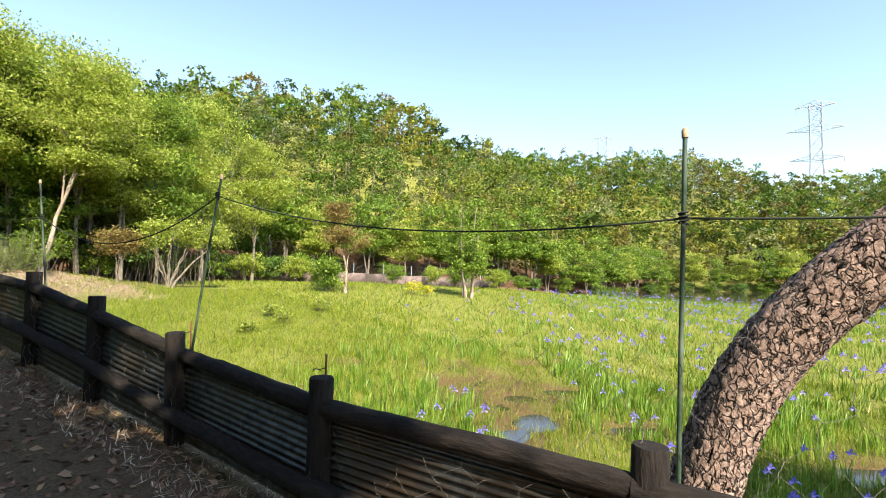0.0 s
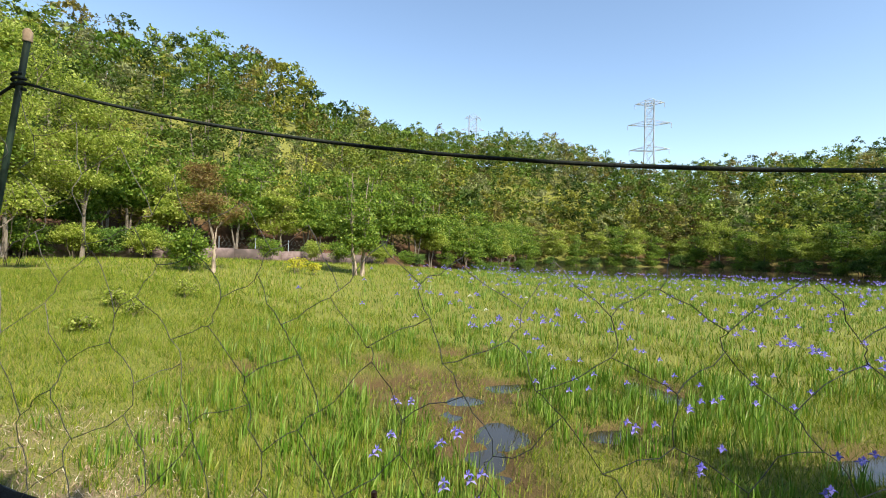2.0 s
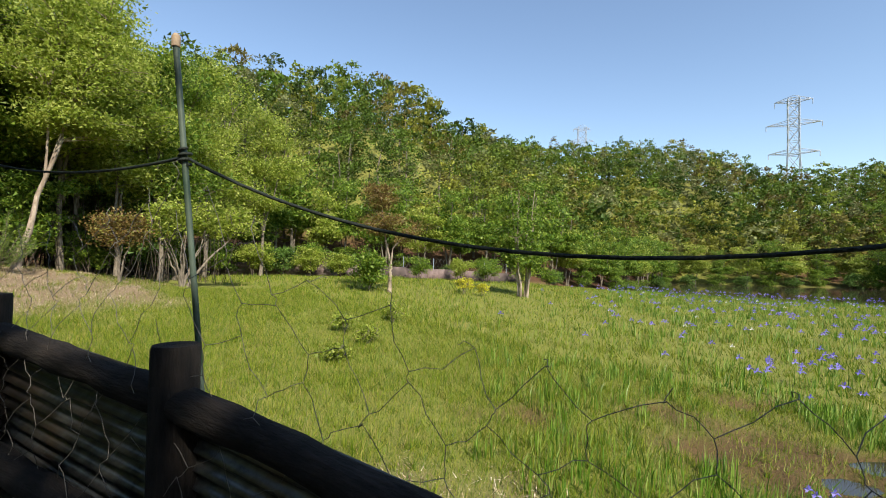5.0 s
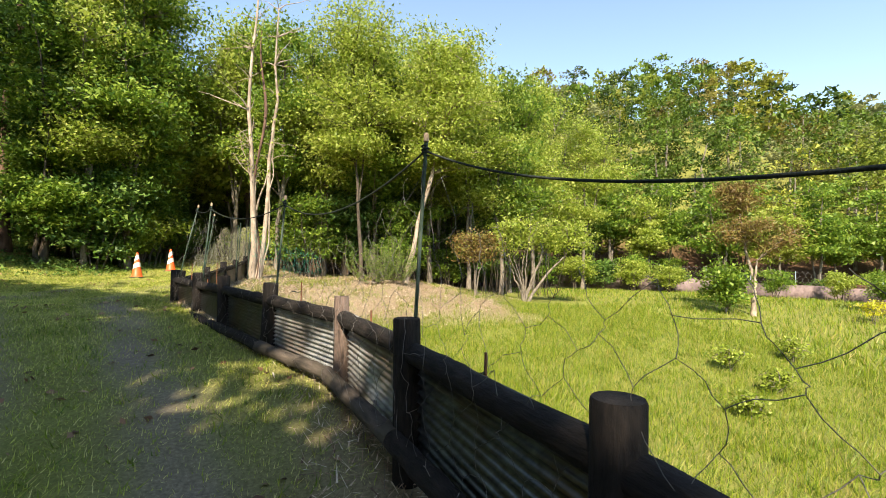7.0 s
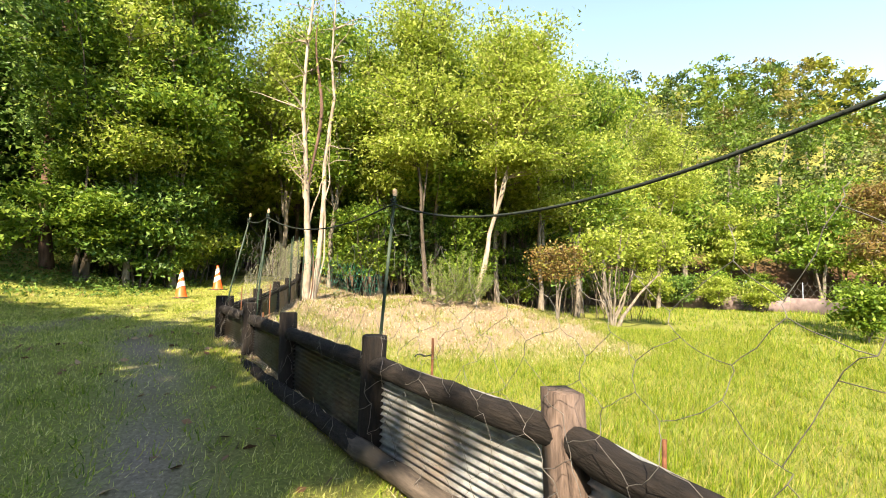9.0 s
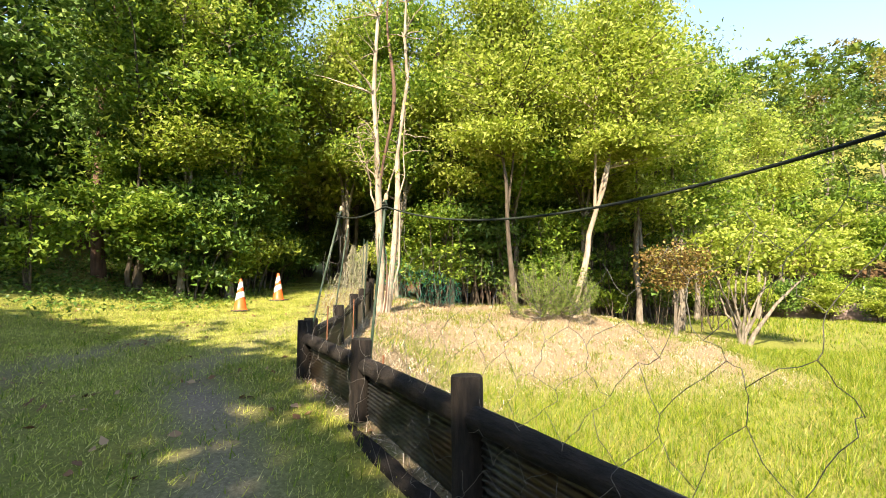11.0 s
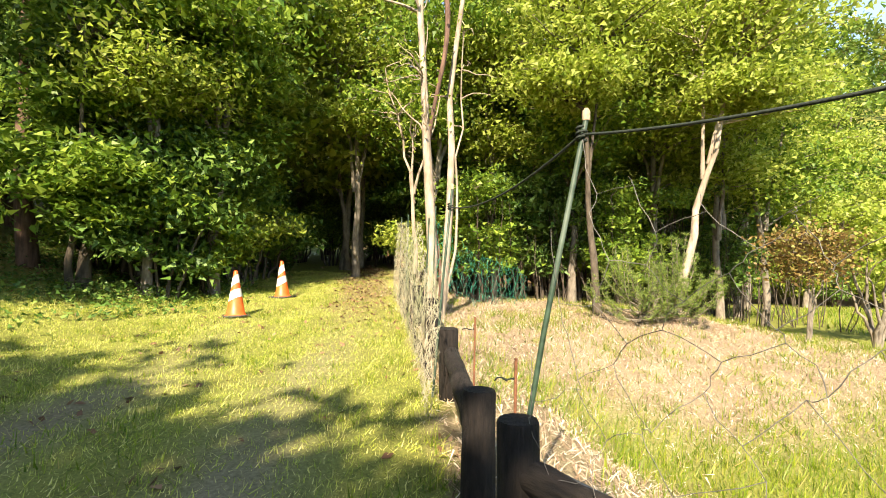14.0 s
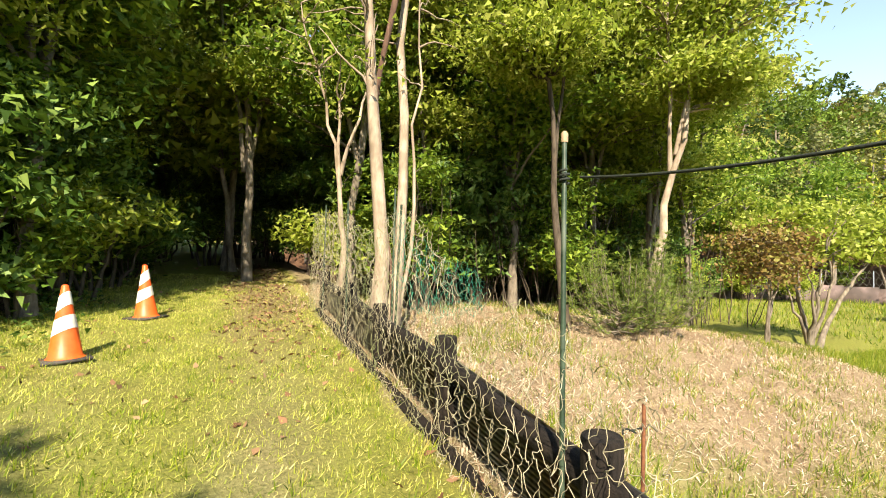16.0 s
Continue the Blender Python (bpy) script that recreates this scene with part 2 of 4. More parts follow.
def leaves(shape, centres, size, up=0.5, long=1.5, tri=False):
    """One small pointed leaf at each centre, folded along its rib, or three-cornered."""
    n = len(centres)
    nrm = unit(rng.standard_normal((n, 3)) + np.array([0, 0, up]))
    a = unit(np.cross(nrm, rng.standard_normal((n, 3))))
    b = np.cross(nrm, a)
    s = np.asarray(size) * (0.6 + 0.8 * rng.random(n))
    s = s[:, None]
    if tri:
        v = np.stack([centres - a * s * long * 0.4 - b * s * 0.42, centres - a * s * long * 0.3 + b * s * 0.48, centres + a * s * long * 0.7], 1)
        i = np.arange(n)[:, None] * 3
        shape.add(v.reshape(-1, 3), np.hstack([i, i + 1, i + 2, i + 2]))
        return
    v = np.stack([centres - a * s * long / 2, centres + b * s * 0.42 + nrm * s * 0.12, centres + a * s * long / 2, centres - b * s * 0.42 + nrm * s * 0.12], 1)
    shape.add(v.reshape(-1, 3), np.arange(4 * n).reshape(-1, 4))


def blades(shape, base, height, width, lean=0.35, segs=2):
    """Grass blades, each a bent tapering strip."""
    n = len(base)
    az = rng.random(n) * 2 * np.pi
    out = np.stack([np.cos(az), np.sin(az), np.zeros(n)], 1)
    side = np.stack([-np.sin(az + 0.8), np.cos(az + 0.8), np.zeros(n)], 1)
    h = np.asarray(height)[:, None] * (0.7 + 0.6 * rng.random((n, 1)))
    le = lean * rng.random((n, 1))
    w = np.broadcast_to(np.asarray(width), (n,))[:, None] / 2
    up = np.array([0, 0, 1.0])
    mid = base + up * h * 0.55 + out * h * le * 0.35
    tip = base + up * h * (1 - 0.3 * le) + out * h * le
    if segs == 1:
        v = np.stack([base - side * w, base + side * w, tip], 1)
        i = np.arange(n)[:, None] * 3
        shape.add(v.reshape(-1, 3), np.hstack([i, i + 1, i + 2, i + 2]))
    else:
        v = np.stack([base - side * w, base + side * w, mid + side * w * 0.9, mid - side * w * 0.9, tip], 1)
        i = np.arange(n)[:, None] * 5
        shape.add(v.reshape(-1, 3), np.vstack([np.hstack([i, i + 1, i + 2, i + 3]), np.hstack([i + 3, i + 2, i + 4, i + 4])]))


def wander(a, b, n=7, amount=0.05):
    a, b = np.asarray(a, float), np.asarray(b, float)
    t = np.linspace(0, 1, n)[:, None]
    off = np.cumsum(rng.standard_normal((n, 3)), 0) * amount
    off -= off[0] + (off[-1] - off[0]) * t
    return a + (b - a) * t + off


# ---- the lie of the land ----
POSTS_A = [(2.9, 2.75, 1.72), (1.1, 2.45, 1.74), (-0.68, 2.15, 1.76), (-2.58, 1.84, 1.82), (-4.42, 1.67, 1.96), (-5.9, 1.42, 2.22), (-7.32, 1.13, 2.46), (-8.71, 0.89, 2.57),
           (-10.2, 0.66, 2.63), (-11.62, 0.41, 2.68), (-12.92, -0.22, 2.72), (-14.39, -0.84, 2.75), (-15.78, -1.4, 2.76), (-17.15, -2.0, 2.78)]
POSTS_B = [(-17.62, -2.03, 2.76), (-19.2, -1.82, 2.83), (-20.76, -1.69, 2.95), (-22.4, -1.6, 3.02), (-24.1, -1.5, 3.15), (-25.8, -1.45, 3.25)]
SHORE = np.array([(-60, -3), (-45, 4), (-39, 9), (-35, 20), (-29.5, 29), (-25, 37), (-21, 60), (-24, 90), (5, 98), (22, 80), (34, 52), (50, 25), (80, 5), (120, -20)], float)


def sstep(a, b, x):
    t = np.clip((x - a) / (b - a), 0, 1)
    return t * t * (3 - 2 * t)


def fence_y(x):
    fx = [-p[0] for p in POSTS_A + POSTS_B] + [30, 60]
    fy = [p[1] for p in POSTS_A + POSTS_B] + [-1.2, -1.0]
    return np.interp(-x, fx, fy)


def path_z(x):
    return np.interp(-x, [-8, 0, 3, 5, 7, 9, 12, 16, 20, 24, 30, 36, 50, 80], [0.75, 0.83, 0.9, 1.05, 1.3, 1.58, 1.92, 2.17, 2.27, 2.45, 2.95, 3.4, 4.4, 8])


def shore_dist(x, y):
    """Metres outside the open wetland (negative inside), and how far along its rim."""
    p = np.stack([x, y], -1)
    best, sign, along = np.full(x.shape, 1e9), np.zeros(x.shape), np.zeros(x.shape)
    run = 0.0
    for a, b in zip(SHORE[:-1], SHORE[1:]):
        d = b - a
        ln = np.hypot(*d)
        t = np.clip(((p - a) @ d) / ln ** 2, 0, 1)
        q = p - (a + t[..., None] * d)
        dist = np.hypot(q[..., 0], q[..., 1])
        s = np.sign(d[0] * q[..., 1] - d[1] * q[..., 0])
        near = dist < best
        best, sign, along = np.where(near, dist, best), np.where(near, s, sign), np.where(near, run + t * ln, along)
        run += ln
    return best * sign, along


def lump(x, y, k, seed=0.0):
    return np.sin(x * k + 1.3 + seed) * np.cos(y * k * 1.13 + 0.4 + 2 * seed) + 0.5 * np.sin(x * k * 2.3 + y * k * 1.7 + seed)


POOLS = [(-6.6, 8.3, 0.36), (-5.9, 7.7, 0.3), (-4.5, 9.6, 0.34), (-5.2, 8.6, 0.4), (-4.2, 7.2, 0.42), (-3.8, 6.3, 0.36), (-5.0, 7.9, 0.26), (-6.1, 9.3, 0.34), (-6.3, 11.4, 0.4), (-2.4, 7.9, 0.34), (-1.4, 6.1, 0.3), (0.4, 8.6, 0.4),
         (-2.2, 10.5, 0.5), (-7.6, 9.4, 0.3), (-9.3, 7.2, 0.25)]


def pool_depth(x, y, grow=1.0):
    wx, wy = x + 0.22 * np.sin(y * 4.1), y + 0.22 * np.sin(x * 3.7 + 1)
    return np.clip(sum(np.exp(-((wx - a) ** 2 + (wy - b) ** 2) / (r * grow) ** 2) for a, b, r in POOLS), 0, 1)


def land(x, y):
    x, y = np.asarray(x, float), np.asarray(y, float)
    d = y - fence_y(x)
    marsh = np.interp(-x, [-10, 5, 10, 15, 21, 24, 30], [0, 0, 0.35, 0.9, 1.45, 1.6, 1.7]) * (1 - sstep(18, 62, y))
    marsh = marsh + 0.03 * lump(x, y, 1.7) - 0.17 * pool_depth(x, y)
    lake = sstep(50, 64, y + 0.3 * np.abs(x - 4)) * sstep(-40, -25, x)
    marsh = marsh - 0.7 * lake
    mound = 0.74 * sstep(-19.6, -23.6, x) * (1 - sstep(3.0, 10.0, y)) * sstep(-45, -30, x) + 0.05 * lump(x, y, 2.6) * sstep(-19.5, -21, x) * (1 - sstep(7, 9, y))
    w = sstep(0.15, 2.4, d)
    z = path_z(x) * (1 - w) + (marsh + mound) * w
    left = np.clip(-d - 4.0, 0, 60)
    z = z + 0.24 * left ** 2 / (left + 1.5) + 0.02 * lump(x, y, 2.1) * (1 - w)
    s, along = shore_dist(x, y)
    s = s * (y > -2)
    hill = np.interp(s, [0, 3, 10, 30, 65, 120, 300], [0, 0.9, 5, 19, 31, 35, 36])
    hill = hill * np.interp(along, [0, 50, 64, 75, 80, 92, 110, 120, 132, 148, 165, 180, 300], [1.0, 1.02, 1.08, 1.16, 0.8, 0.8, 0.98, 0.96, 0.76, 0.5, 0.34, 0.16, 0.1])
    far = sstep(200, 400, np.hypot(x, y))
    return z * (1 - far) + hill + far * 2


def grid_axis(fine_a, fine_b, step, reach):
    mid = np.arange(fine_a, fine_b, step)
    out, k, p = [], step, fine_b
    while p < reach:
        out.append(p)
        k *= 1.16
        p += k
    low, k, p = [], step, fine_a - step
    while p > -reach:
        low.append(p)
        k *= 1.16
        p -= k
    return np.array(low[::-1] + list(mid) + out)


# ---- ground ----
def ground_material():
    m, nt, b = fresh("earth_and_grass")
    a = nt.nodes.new("ShaderNodeAttribute")
    a.attribute_name = "tint"
    sep = nt.nodes.new("ShaderNodeSeparateColor")
    nt.links.new(a.outputs["Color"], sep.inputs[0])
    fine, mid, slow = noise_tex(nt, 38, 6, 0.75), noise_tex(nt, 5, 5, 0.7), noise_tex(nt, 0.7, 4, 0.6)
    turf = blend(nt, mid, ramp(nt, fine, [(0.3, (0.06, 0.09, 0.014)), (0.7, (0.22, 0.26, 0.042))]), ramp(nt, fine, [(0.3, (0.10, 0.10, 0.024)), (0.7, (0.32, 0.30, 0.09))]))
    dirt = ramp(nt, fine, [(0.25, (0.10, 0.075, 0.055)), (0.55, (0.24, 0.19, 0.15)), (0.8, (0.42, 0.36, 0.30))])
    straw = blend(nt, slow, ramp(nt, fine, [(0.25, (0.09, 0.06, 0.035)), (0.75, (0.36, 0.28, 0.18))]), ramp(nt, fine, [(0.25, (0.12, 0.085, 0.05)), (0.75, (0.45, 0.37, 0.26))]))
    litter = ramp(nt, fine, [(0.3, (0.035, 0.02, 0.012)), (0.7, (0.16, 0.085, 0.05))])
    c = blend(nt, sep.outputs[0], turf, dirt)
    c = blend(nt, sep.outputs[1], c, straw)
    c = blend(nt, sep.outputs[2], c, litter)
    nt.links.new(c, b.inputs["Base Color"])
    b.inputs["Roughness"].default_value = 0.95
    b.inputs["Specular IOR Level"].default_value = 0.15
    n = nt.nodes.new("ShaderNodeBump")
    n.inputs["Strength"].default_value, n.inputs["Distance"].default_value = 0.8, 0.03
    nt.links.new(fine, n.inputs["Height"])
    nt.links.new(n.outputs[0], b.inputs["Normal"])
    return m


def cover(x, y):
    """Shares of bare dirt, dry straw and woodland litter on the ground."""
    d = y - fence_y(x)
    ruts = np.exp(-((d + 1.15 + 0.12 * np.sin(x * 0.9)) / 0.33) ** 2) + np.exp(-((d + 2.75 + 0.15 * np.sin(x * 0.7 + 1)) / 0.38) ** 2)
    ruts = ruts * (0.45 + 0.12 * lump(x, y, 1.3)) * sstep(-26, -14, x) * (d < 0) * 1.9
    edge = np.exp(-((d + 0.25) / 0.4) ** 2) * sstep(-13, -9, x) * 0.8
    mound = sstep(-19.4, -21.4, x + 0.35 * lump(x, y, 0.9) - 0.05 * y) * (1 - sstep(6.6, 8.4, y + 0.35 * (x + 23) + 0.5 * lump(x, y, 0.8))) * (d > 0.1) * sstep(-33, -28, x)
    wide = 2.0 * np.exp(-((x + 8.5) / 3.0) ** 2)
    bank = (1 - sstep(0.8 + wide * 0.5, 2.6 + wide, d + 0.6 * lump(x, y, 1.5))) * (d > -0.1) * 0.85
    leafpath = sstep(-21, -27, x) * (1 - sstep(0.3, 0.9, np.abs(d + 0.9 + 0.2 * lump(x, y, 1.4)))) * 0.9
    s, _ = shore_dist(x, y)
    wood = np.maximum(sstep(-1.0, 1.5, s + 0.5 * lump(x, y, 0.9)) * (1 - 0.85 * sstep(5, 12, s)), sstep(-4.4, -6.5, d + 0.5 * lump(x, y, 1.1)) * sstep(-24.5, -27, x + 0.3 * (d + 5)) * 0.45)
    start = sstep(-11.0, -6.0, x) * (d < 0)
    mud = np.clip(pool_depth(x, y, 2.1) * 1.1 + 0.2 * lump(x, y, 3.1), 0, 1) * 0.85
    wood = np.maximum.reduce([wood, leafpath * 0.6, start * 0.75, mud])
    return np.clip(np.stack([np.maximum.reduce([ruts, edge * 0.4, start * 0.5]), np.maximum.reduce([mound, bank, edge, leafpath * 0.6]), wood], -1), 0, 1)


gx, gy = grid_axis(-30, 6, 0.22, 700), grid_axis(-9, 16, 0.22, 700)
X, Y = np.meshgrid(gx, gy, indexing="ij")
ground_shape = Shape()
gi = np.arange(X.size).reshape(X.shape)
ground_shape.add(np.stack([X, Y, land(X, Y)], -1).reshape(-1, 3), np.stack([gi[:-1, :-1], gi[1:, :-1], gi[1:, 1:], gi[:-1, 1:]], -1).reshape(-1, 4))
ground = new("ground", ground_shape.mesh("ground", ground_material(), True, cover(X, Y).reshape(-1, 3)))
tagged(ground, "grassy track, straw-covered bank and green marsh floor", "ground", kind="structure")

water_mat, wnt, wb = fresh("pond_water")
wb.inputs["Base Color"].default_value = (0.035, 0.03, 0.02, 1)
wb.inputs["Roughness"].default_value = 0.06
wbump = wnt.nodes.new("ShaderNodeBump")
wbump.inputs["Strength"].default_value, wbump.inputs["Distance"].default_value = 0.15, 0.01
wnt.links.new(noise_tex(wnt, 4, 2), wbump.inputs["Height"])
wnt.links.new(wbump.outputs[0], wb.inputs["Normal"])
water = new("water", Shape().add([(-24, 3, -0.07), (80, 3, -0.07), (80, 110, -0.07), (-24, 110, -0.07)], [(0, 1, 2, 3)]).mesh("water", water_mat))
tagged(water, "still shallow brown marsh water and pond", "water", kind="structure")


def on_land(x, y, up=0.0):
    return np.stack([x, y, land(x, y) + up], -1)


# ---- log fence ----
def log_fence(posts, label, odd=()):
    fence = thing("log_fence", (0, 0, 0), label, "fence")
    for i, (x, y, top) in enumerate(posts):
        base = float(land(x, y)) - 0.15
        s = Shape()
        lx, ly = 0.02 * rng.standard_normal(2)
        zs = np.array([base, base + 0.4, top - 0.25, top - 0.012, top])
        rad = np.array([0.082, 0.08, 0.078, 0.078, 0.073])
        up = (zs - base) / (top - base)
        pts = np.stack([x + lx * up, y + ly * up, zs], 1)
        if i in odd:
            s.add(np.array([(dx * w + k, dy * 0.055, z) for z, w, k in ((base, 0.07, 0.10), (base + 0.5, 0.085, 0.05), (top - 0.02, 0.075, 0.0)) for dx, dy in ((-1, -1), (1, -1), (1, 1), (-1, 1))]) + np.array([x, y, 0]),
                  [(a + 4 * k, (a + 1) % 4 + 4 * k, (a + 1) % 4 + 4 * k + 4, a + 4 * k + 4) for k in (0, 1) for a in range(4)] + [(8, 9, 10, 11)])
            part("post", s, M_OLDWOOD, fence, "split weathered brown post")
        else:
            s.tube(pts, rad, 20, wob=0.008)
            part("post", s, M_LOGV, fence)
    for (x0, y0, t0), (x1, y1, t1) in zip(posts[:-1], posts[1:]):
        ang = math.atan2(y1 - y0, x1 - x0)
        nx, ny = -math.sin(ang), math.cos(ang)
        ln = math.hypot(x1 - x0, y1 - y0)
        if ny > 0:
            nx, ny = -nx, -ny
        g0, g1 = float(land(x0, y0)), float(land(x1, y1))
        for name, drop, rad, off, mat in (("top_rail", 0.19, 0.062, 0.0, M_LOG), ("bottom_rail", 0.66, 0.058, 0.10, M_LOG if x0 > -9 or x0 < -12 else M_GREYWOOD)):
            a = np.array([x0 + nx * off, y0 + ny * off, t0 - drop])
            b = np.array([x1 + nx * off, y1 + ny * off, t1 - drop])
            mid = (a + b) / 2
            dirv = b - a
            rot = Vector(dirv).to_track_quat("X", "Z").to_matrix().to_4x4()
            half = np.linalg.norm(dirv) / 2 + 0.03
            s = Shape().tube(wander((-half, 0, 0), (half, 0, 0), 12, 0.004), rad * (1 + 0.05 * rng.standard_normal(12)), 14, wob=0.03)
            part(name, s, mat, fence, at=Matrix.Translation(mid) @ rot)
        # corrugated sheet behind the rails
        rows, low = 15, 0.02
        s = Shape()
        vs = []
        for k in range(rows * 4 + 1):
            f = k / (rows * 4)
            wave = 0.017 * math.sin(k / 4 * 2 * math.pi)
            for (px, py, pt, pg) in ((x0, y0, t0, g0), (x1, y1, t1, g1)):
                z = (pg + low) * (1 - f) + (pt - 0.14) * f
                o = -0.035 - wave
                vs.append((px + nx * o, py + ny * o, z))
        n = len(vs)
        back = [(a - nx * 0.003, b - ny * 0.003, c) for a, b, c in vs]
        fs = [(2 * k, 2 * k + 1, 2 * k + 3, 2 * k + 2) for k in range(rows * 4)]
        s.add(vs + back, fs + [(a + n, b + n, c + n, d + n) for a, b, c, d in fs])
        # panels by the split post get the sheet colour lightened for sun glint
        glinting = -13.2 < x1 < -11.0
        part("corrugated_panel", s, M_TIN_GLINT if glinting else M_TIN, fence, "galvanised corrugated sheet with sun glint put into its pale colour" if glinting else "", smooth=True)
    return fence


log_fence(POSTS_A, "dark log fence with corrugated grey sheets along the track", odd=(9,))
log_fence(POSTS_B, "weathered log fence with rusty corrugated sheets beside the track")

# ---- net poles: base, tie height, top ----
POLES = [((-0.60, 2.36), 2.78, 3.23, (0.04, 0.14)), ((-4.70, 1.80), 3.18, 3.38, (0.42, 0.12)), ((-7.32, 1.31), 3.13, 3.59, (-0.157, -0.155)), ((-10.30, 0.68), 3.58, 3.68, (0.17, 0.03)),
         ((-13.11, -0.20), 3.58, 3.68, (0.08, 0.11)), ((-15.73, -1.37), 3.77, 3.87, (-0.03, 0.12)), ((-17.22, -2.06), 3.88, 3.99, (-0.03, 0.36)), ((-19.28, -1.95), 3.84, 4.05, (-0.22, 0.19))]
ties = []
for (px, py), tie, top, (lx, ly) in POLES:
    base = float(land(px, py))
    pole = thing("net_pole", (px, py, base), "slender green garden pole tied to the log fence", "pole", "net poles")
    h = top - base
    part("pole_tube", Shape().tube([(0, 0, -0.1), (lx * 0.5, ly * 0.5, h * 0.5), (lx, ly, h - 0.04)], 0.0112, 10), M_POLE, pole, smooth=True)
    part("end_cap", Shape().tube([(lx, ly, h - 0.05), (lx, ly, h - 0.012), (lx, ly, h)], [0.016, 0.016, 0.008], 10), M_POLECAP, pole, "brown end cap")
    f = (tie - base) / h
    ties.append(np.array([px + lx * f, py + ly * f, tie]))
    a = np.linspace(0, 6 * np.pi, 30)
    part("knot", Shape().tube(np.stack([lx * f + 0.02 * np.cos(a), ly * f + 0.02 * np.sin(a), h * f + np.linspace(-0.03, 0.03, 30)], 1), 0.006, 5), M_ROPE, pole, "dark rope knot")
SAGS = [0.17, 0.38, 0.16, 0.22, 0.16, 0.05, 0.10]
ends = [ties[0] + np.array([2.6, 0.3, 0.02])] + ties


def sag_line(a, b, sag, n=24):
    t = np.linspace(0, 1, n)[:, None]
    return a + (b - a) * t - np.array([0, 0, 1.0]) * sag * 4 * t * (1 - t)


rope_pts = [sag_line(a, b, s)[:-1] for a, b, s in zip(ends[:-1], ends[1:], [0.05] + SAGS)]
rope = new("rope", Shape().tube(np.vstack(rope_pts), 0.006, 6).mesh("rope", M_ROPE, True))
tagged(rope, "dark rope strung slack between the green poles", "rope")


# ---- nets ----
def net_surface(foot, head, cell_w, cell_h, wobble, radius, name, material, label, thin=1.0):
    """A slack six-sided net between a foot line and a head line."""
    foot, head = np.asarray(foot), np.asarray(head)
    seg = np.hypot(*np.diff(foot[:, :2], axis=0).T)
    run = np.concatenate([[0], np.cumsum(seg)])
    cols = int(run[-1] / cell_w)
    height = np.linalg.norm(head - foot, axis=1).mean()
    rows = max(3, int(height / cell_h))

    def at(u, v):
        d = u * run[-1]
        f = np.array([np.interp(d, run, foot[:, k]) for k in range(3)])
        h = np.array([np.interp(d, run, head[:, k]) for k in range(3)])
        return f + (h - f) * v
    pts = {}
    s = Shape()

    def node(i, j, k):
        key = (i, j, k)
        if key not in pts:
            u = (i + (0.5 if j % 2 else 0.0)) / cols
            v = (j + (0.18 if k else -0.18)) / rows
            pts[key] = at(min(max(u, 0), 1), min(max(v, 0), 1)) + rng.standard_normal(3) * np.array([1, 0.8, 1]) * wobble
        return pts[key]

    def cord(a, b):
        mid = (a + b) / 2 + rng.standard_normal(3) * wobble * 0.45
        q1, q2 = (a + mid) / 2 + rng.standard_normal(3) * wobble * 0.2, (mid + b) / 2 + rng.standard_normal(3) * wobble * 0.2
        s.tube([a, q1, mid, q2, b], radius, 3, cap=False)
    for j in range(rows + 1):
        for i in range(cols):
            if rng.random() > thin:
                continue
            cord(node(i, j, 0), node(i, j, 1))
            if j < rows:
                i2 = i if j % 2 == 0 else i + 1
                cord(node(i, j, 1), node(i2, j + 1, 0))
                i3 = i2 - 1
                if i3 >= 0:
                    cord(node(i, j, 1), node(i3, j + 1, 0))
    ob = new(name, s.mesh(name, material))
    return tagged(ob, label, "net")


rope_line = np.vstack(rope_pts)
rope_a = rope_line[(rope_line[:, 0] < 1.8) & (rope_line[:, 0] > -17.3)]
foot_a = rope_a.copy()
foot_a[:, 1] = fence_y(foot_a[:, 0]) - 0.17
foot_a[:, 2] = land(foot_a[:, 0], foot_a[:, 1]) + 0.03
wide_net = thing("wide_mesh_net", (0, 0, 0), "slack wide-mesh wire netting hung from rope over log fence", "net")
cuts = [0] + [int(np.argmin(np.abs(rope_a[:, 0] - t[0]))) for t in ties[:7]] + [len(rope_a) - 1]
for a, b in zip(cuts[:-1], cuts[1:]):
    if b - a > 3:
        f = np.linspace(0, 1, b - a + 1)[:, None]
        span = net_surface(foot_a[a:b + 1], rope_a[a:b + 1] - np.array([0, 0, 1.1]) * f * (1 - f) * min(1.0, (b - a) / 20), 0.24, 0.17, 0.022, 0.0014, "net_span", M_WIRE, "")
        del span["category"]
        span.parent = wide_net
bx = np.linspace(-18.7, -26.2, 26)
foot_b = np.stack([bx, fence_y(bx) - 0.2, land(bx, fence_y(bx) - 0.2) + 0.02], 1)
head_z = np.interp(-bx, [18.7, 19.3, 20.2, 21.3, 22.6, 23.6, 25.0, 26.2], [3.0, 3.25, 3.3, 3.9, 3.75, 4.05, 4.15, 4.25])
head_b = np.stack([bx, fence_y(bx) - 0.12, head_z], 1)
vine_net = thing("overgrown_net", (0, 0, 0), "olive netting thick with dry vines over the fence", "net")
for a in range(0, 25, 5):
    span = net_surface(foot_b[a:a + 6], head_b[a:a + 6], 0.078, 0.095, 0.022, 0.0018, "net_span", M_NETDRY, "")
    del span["category"]
    span.parent = vine_net
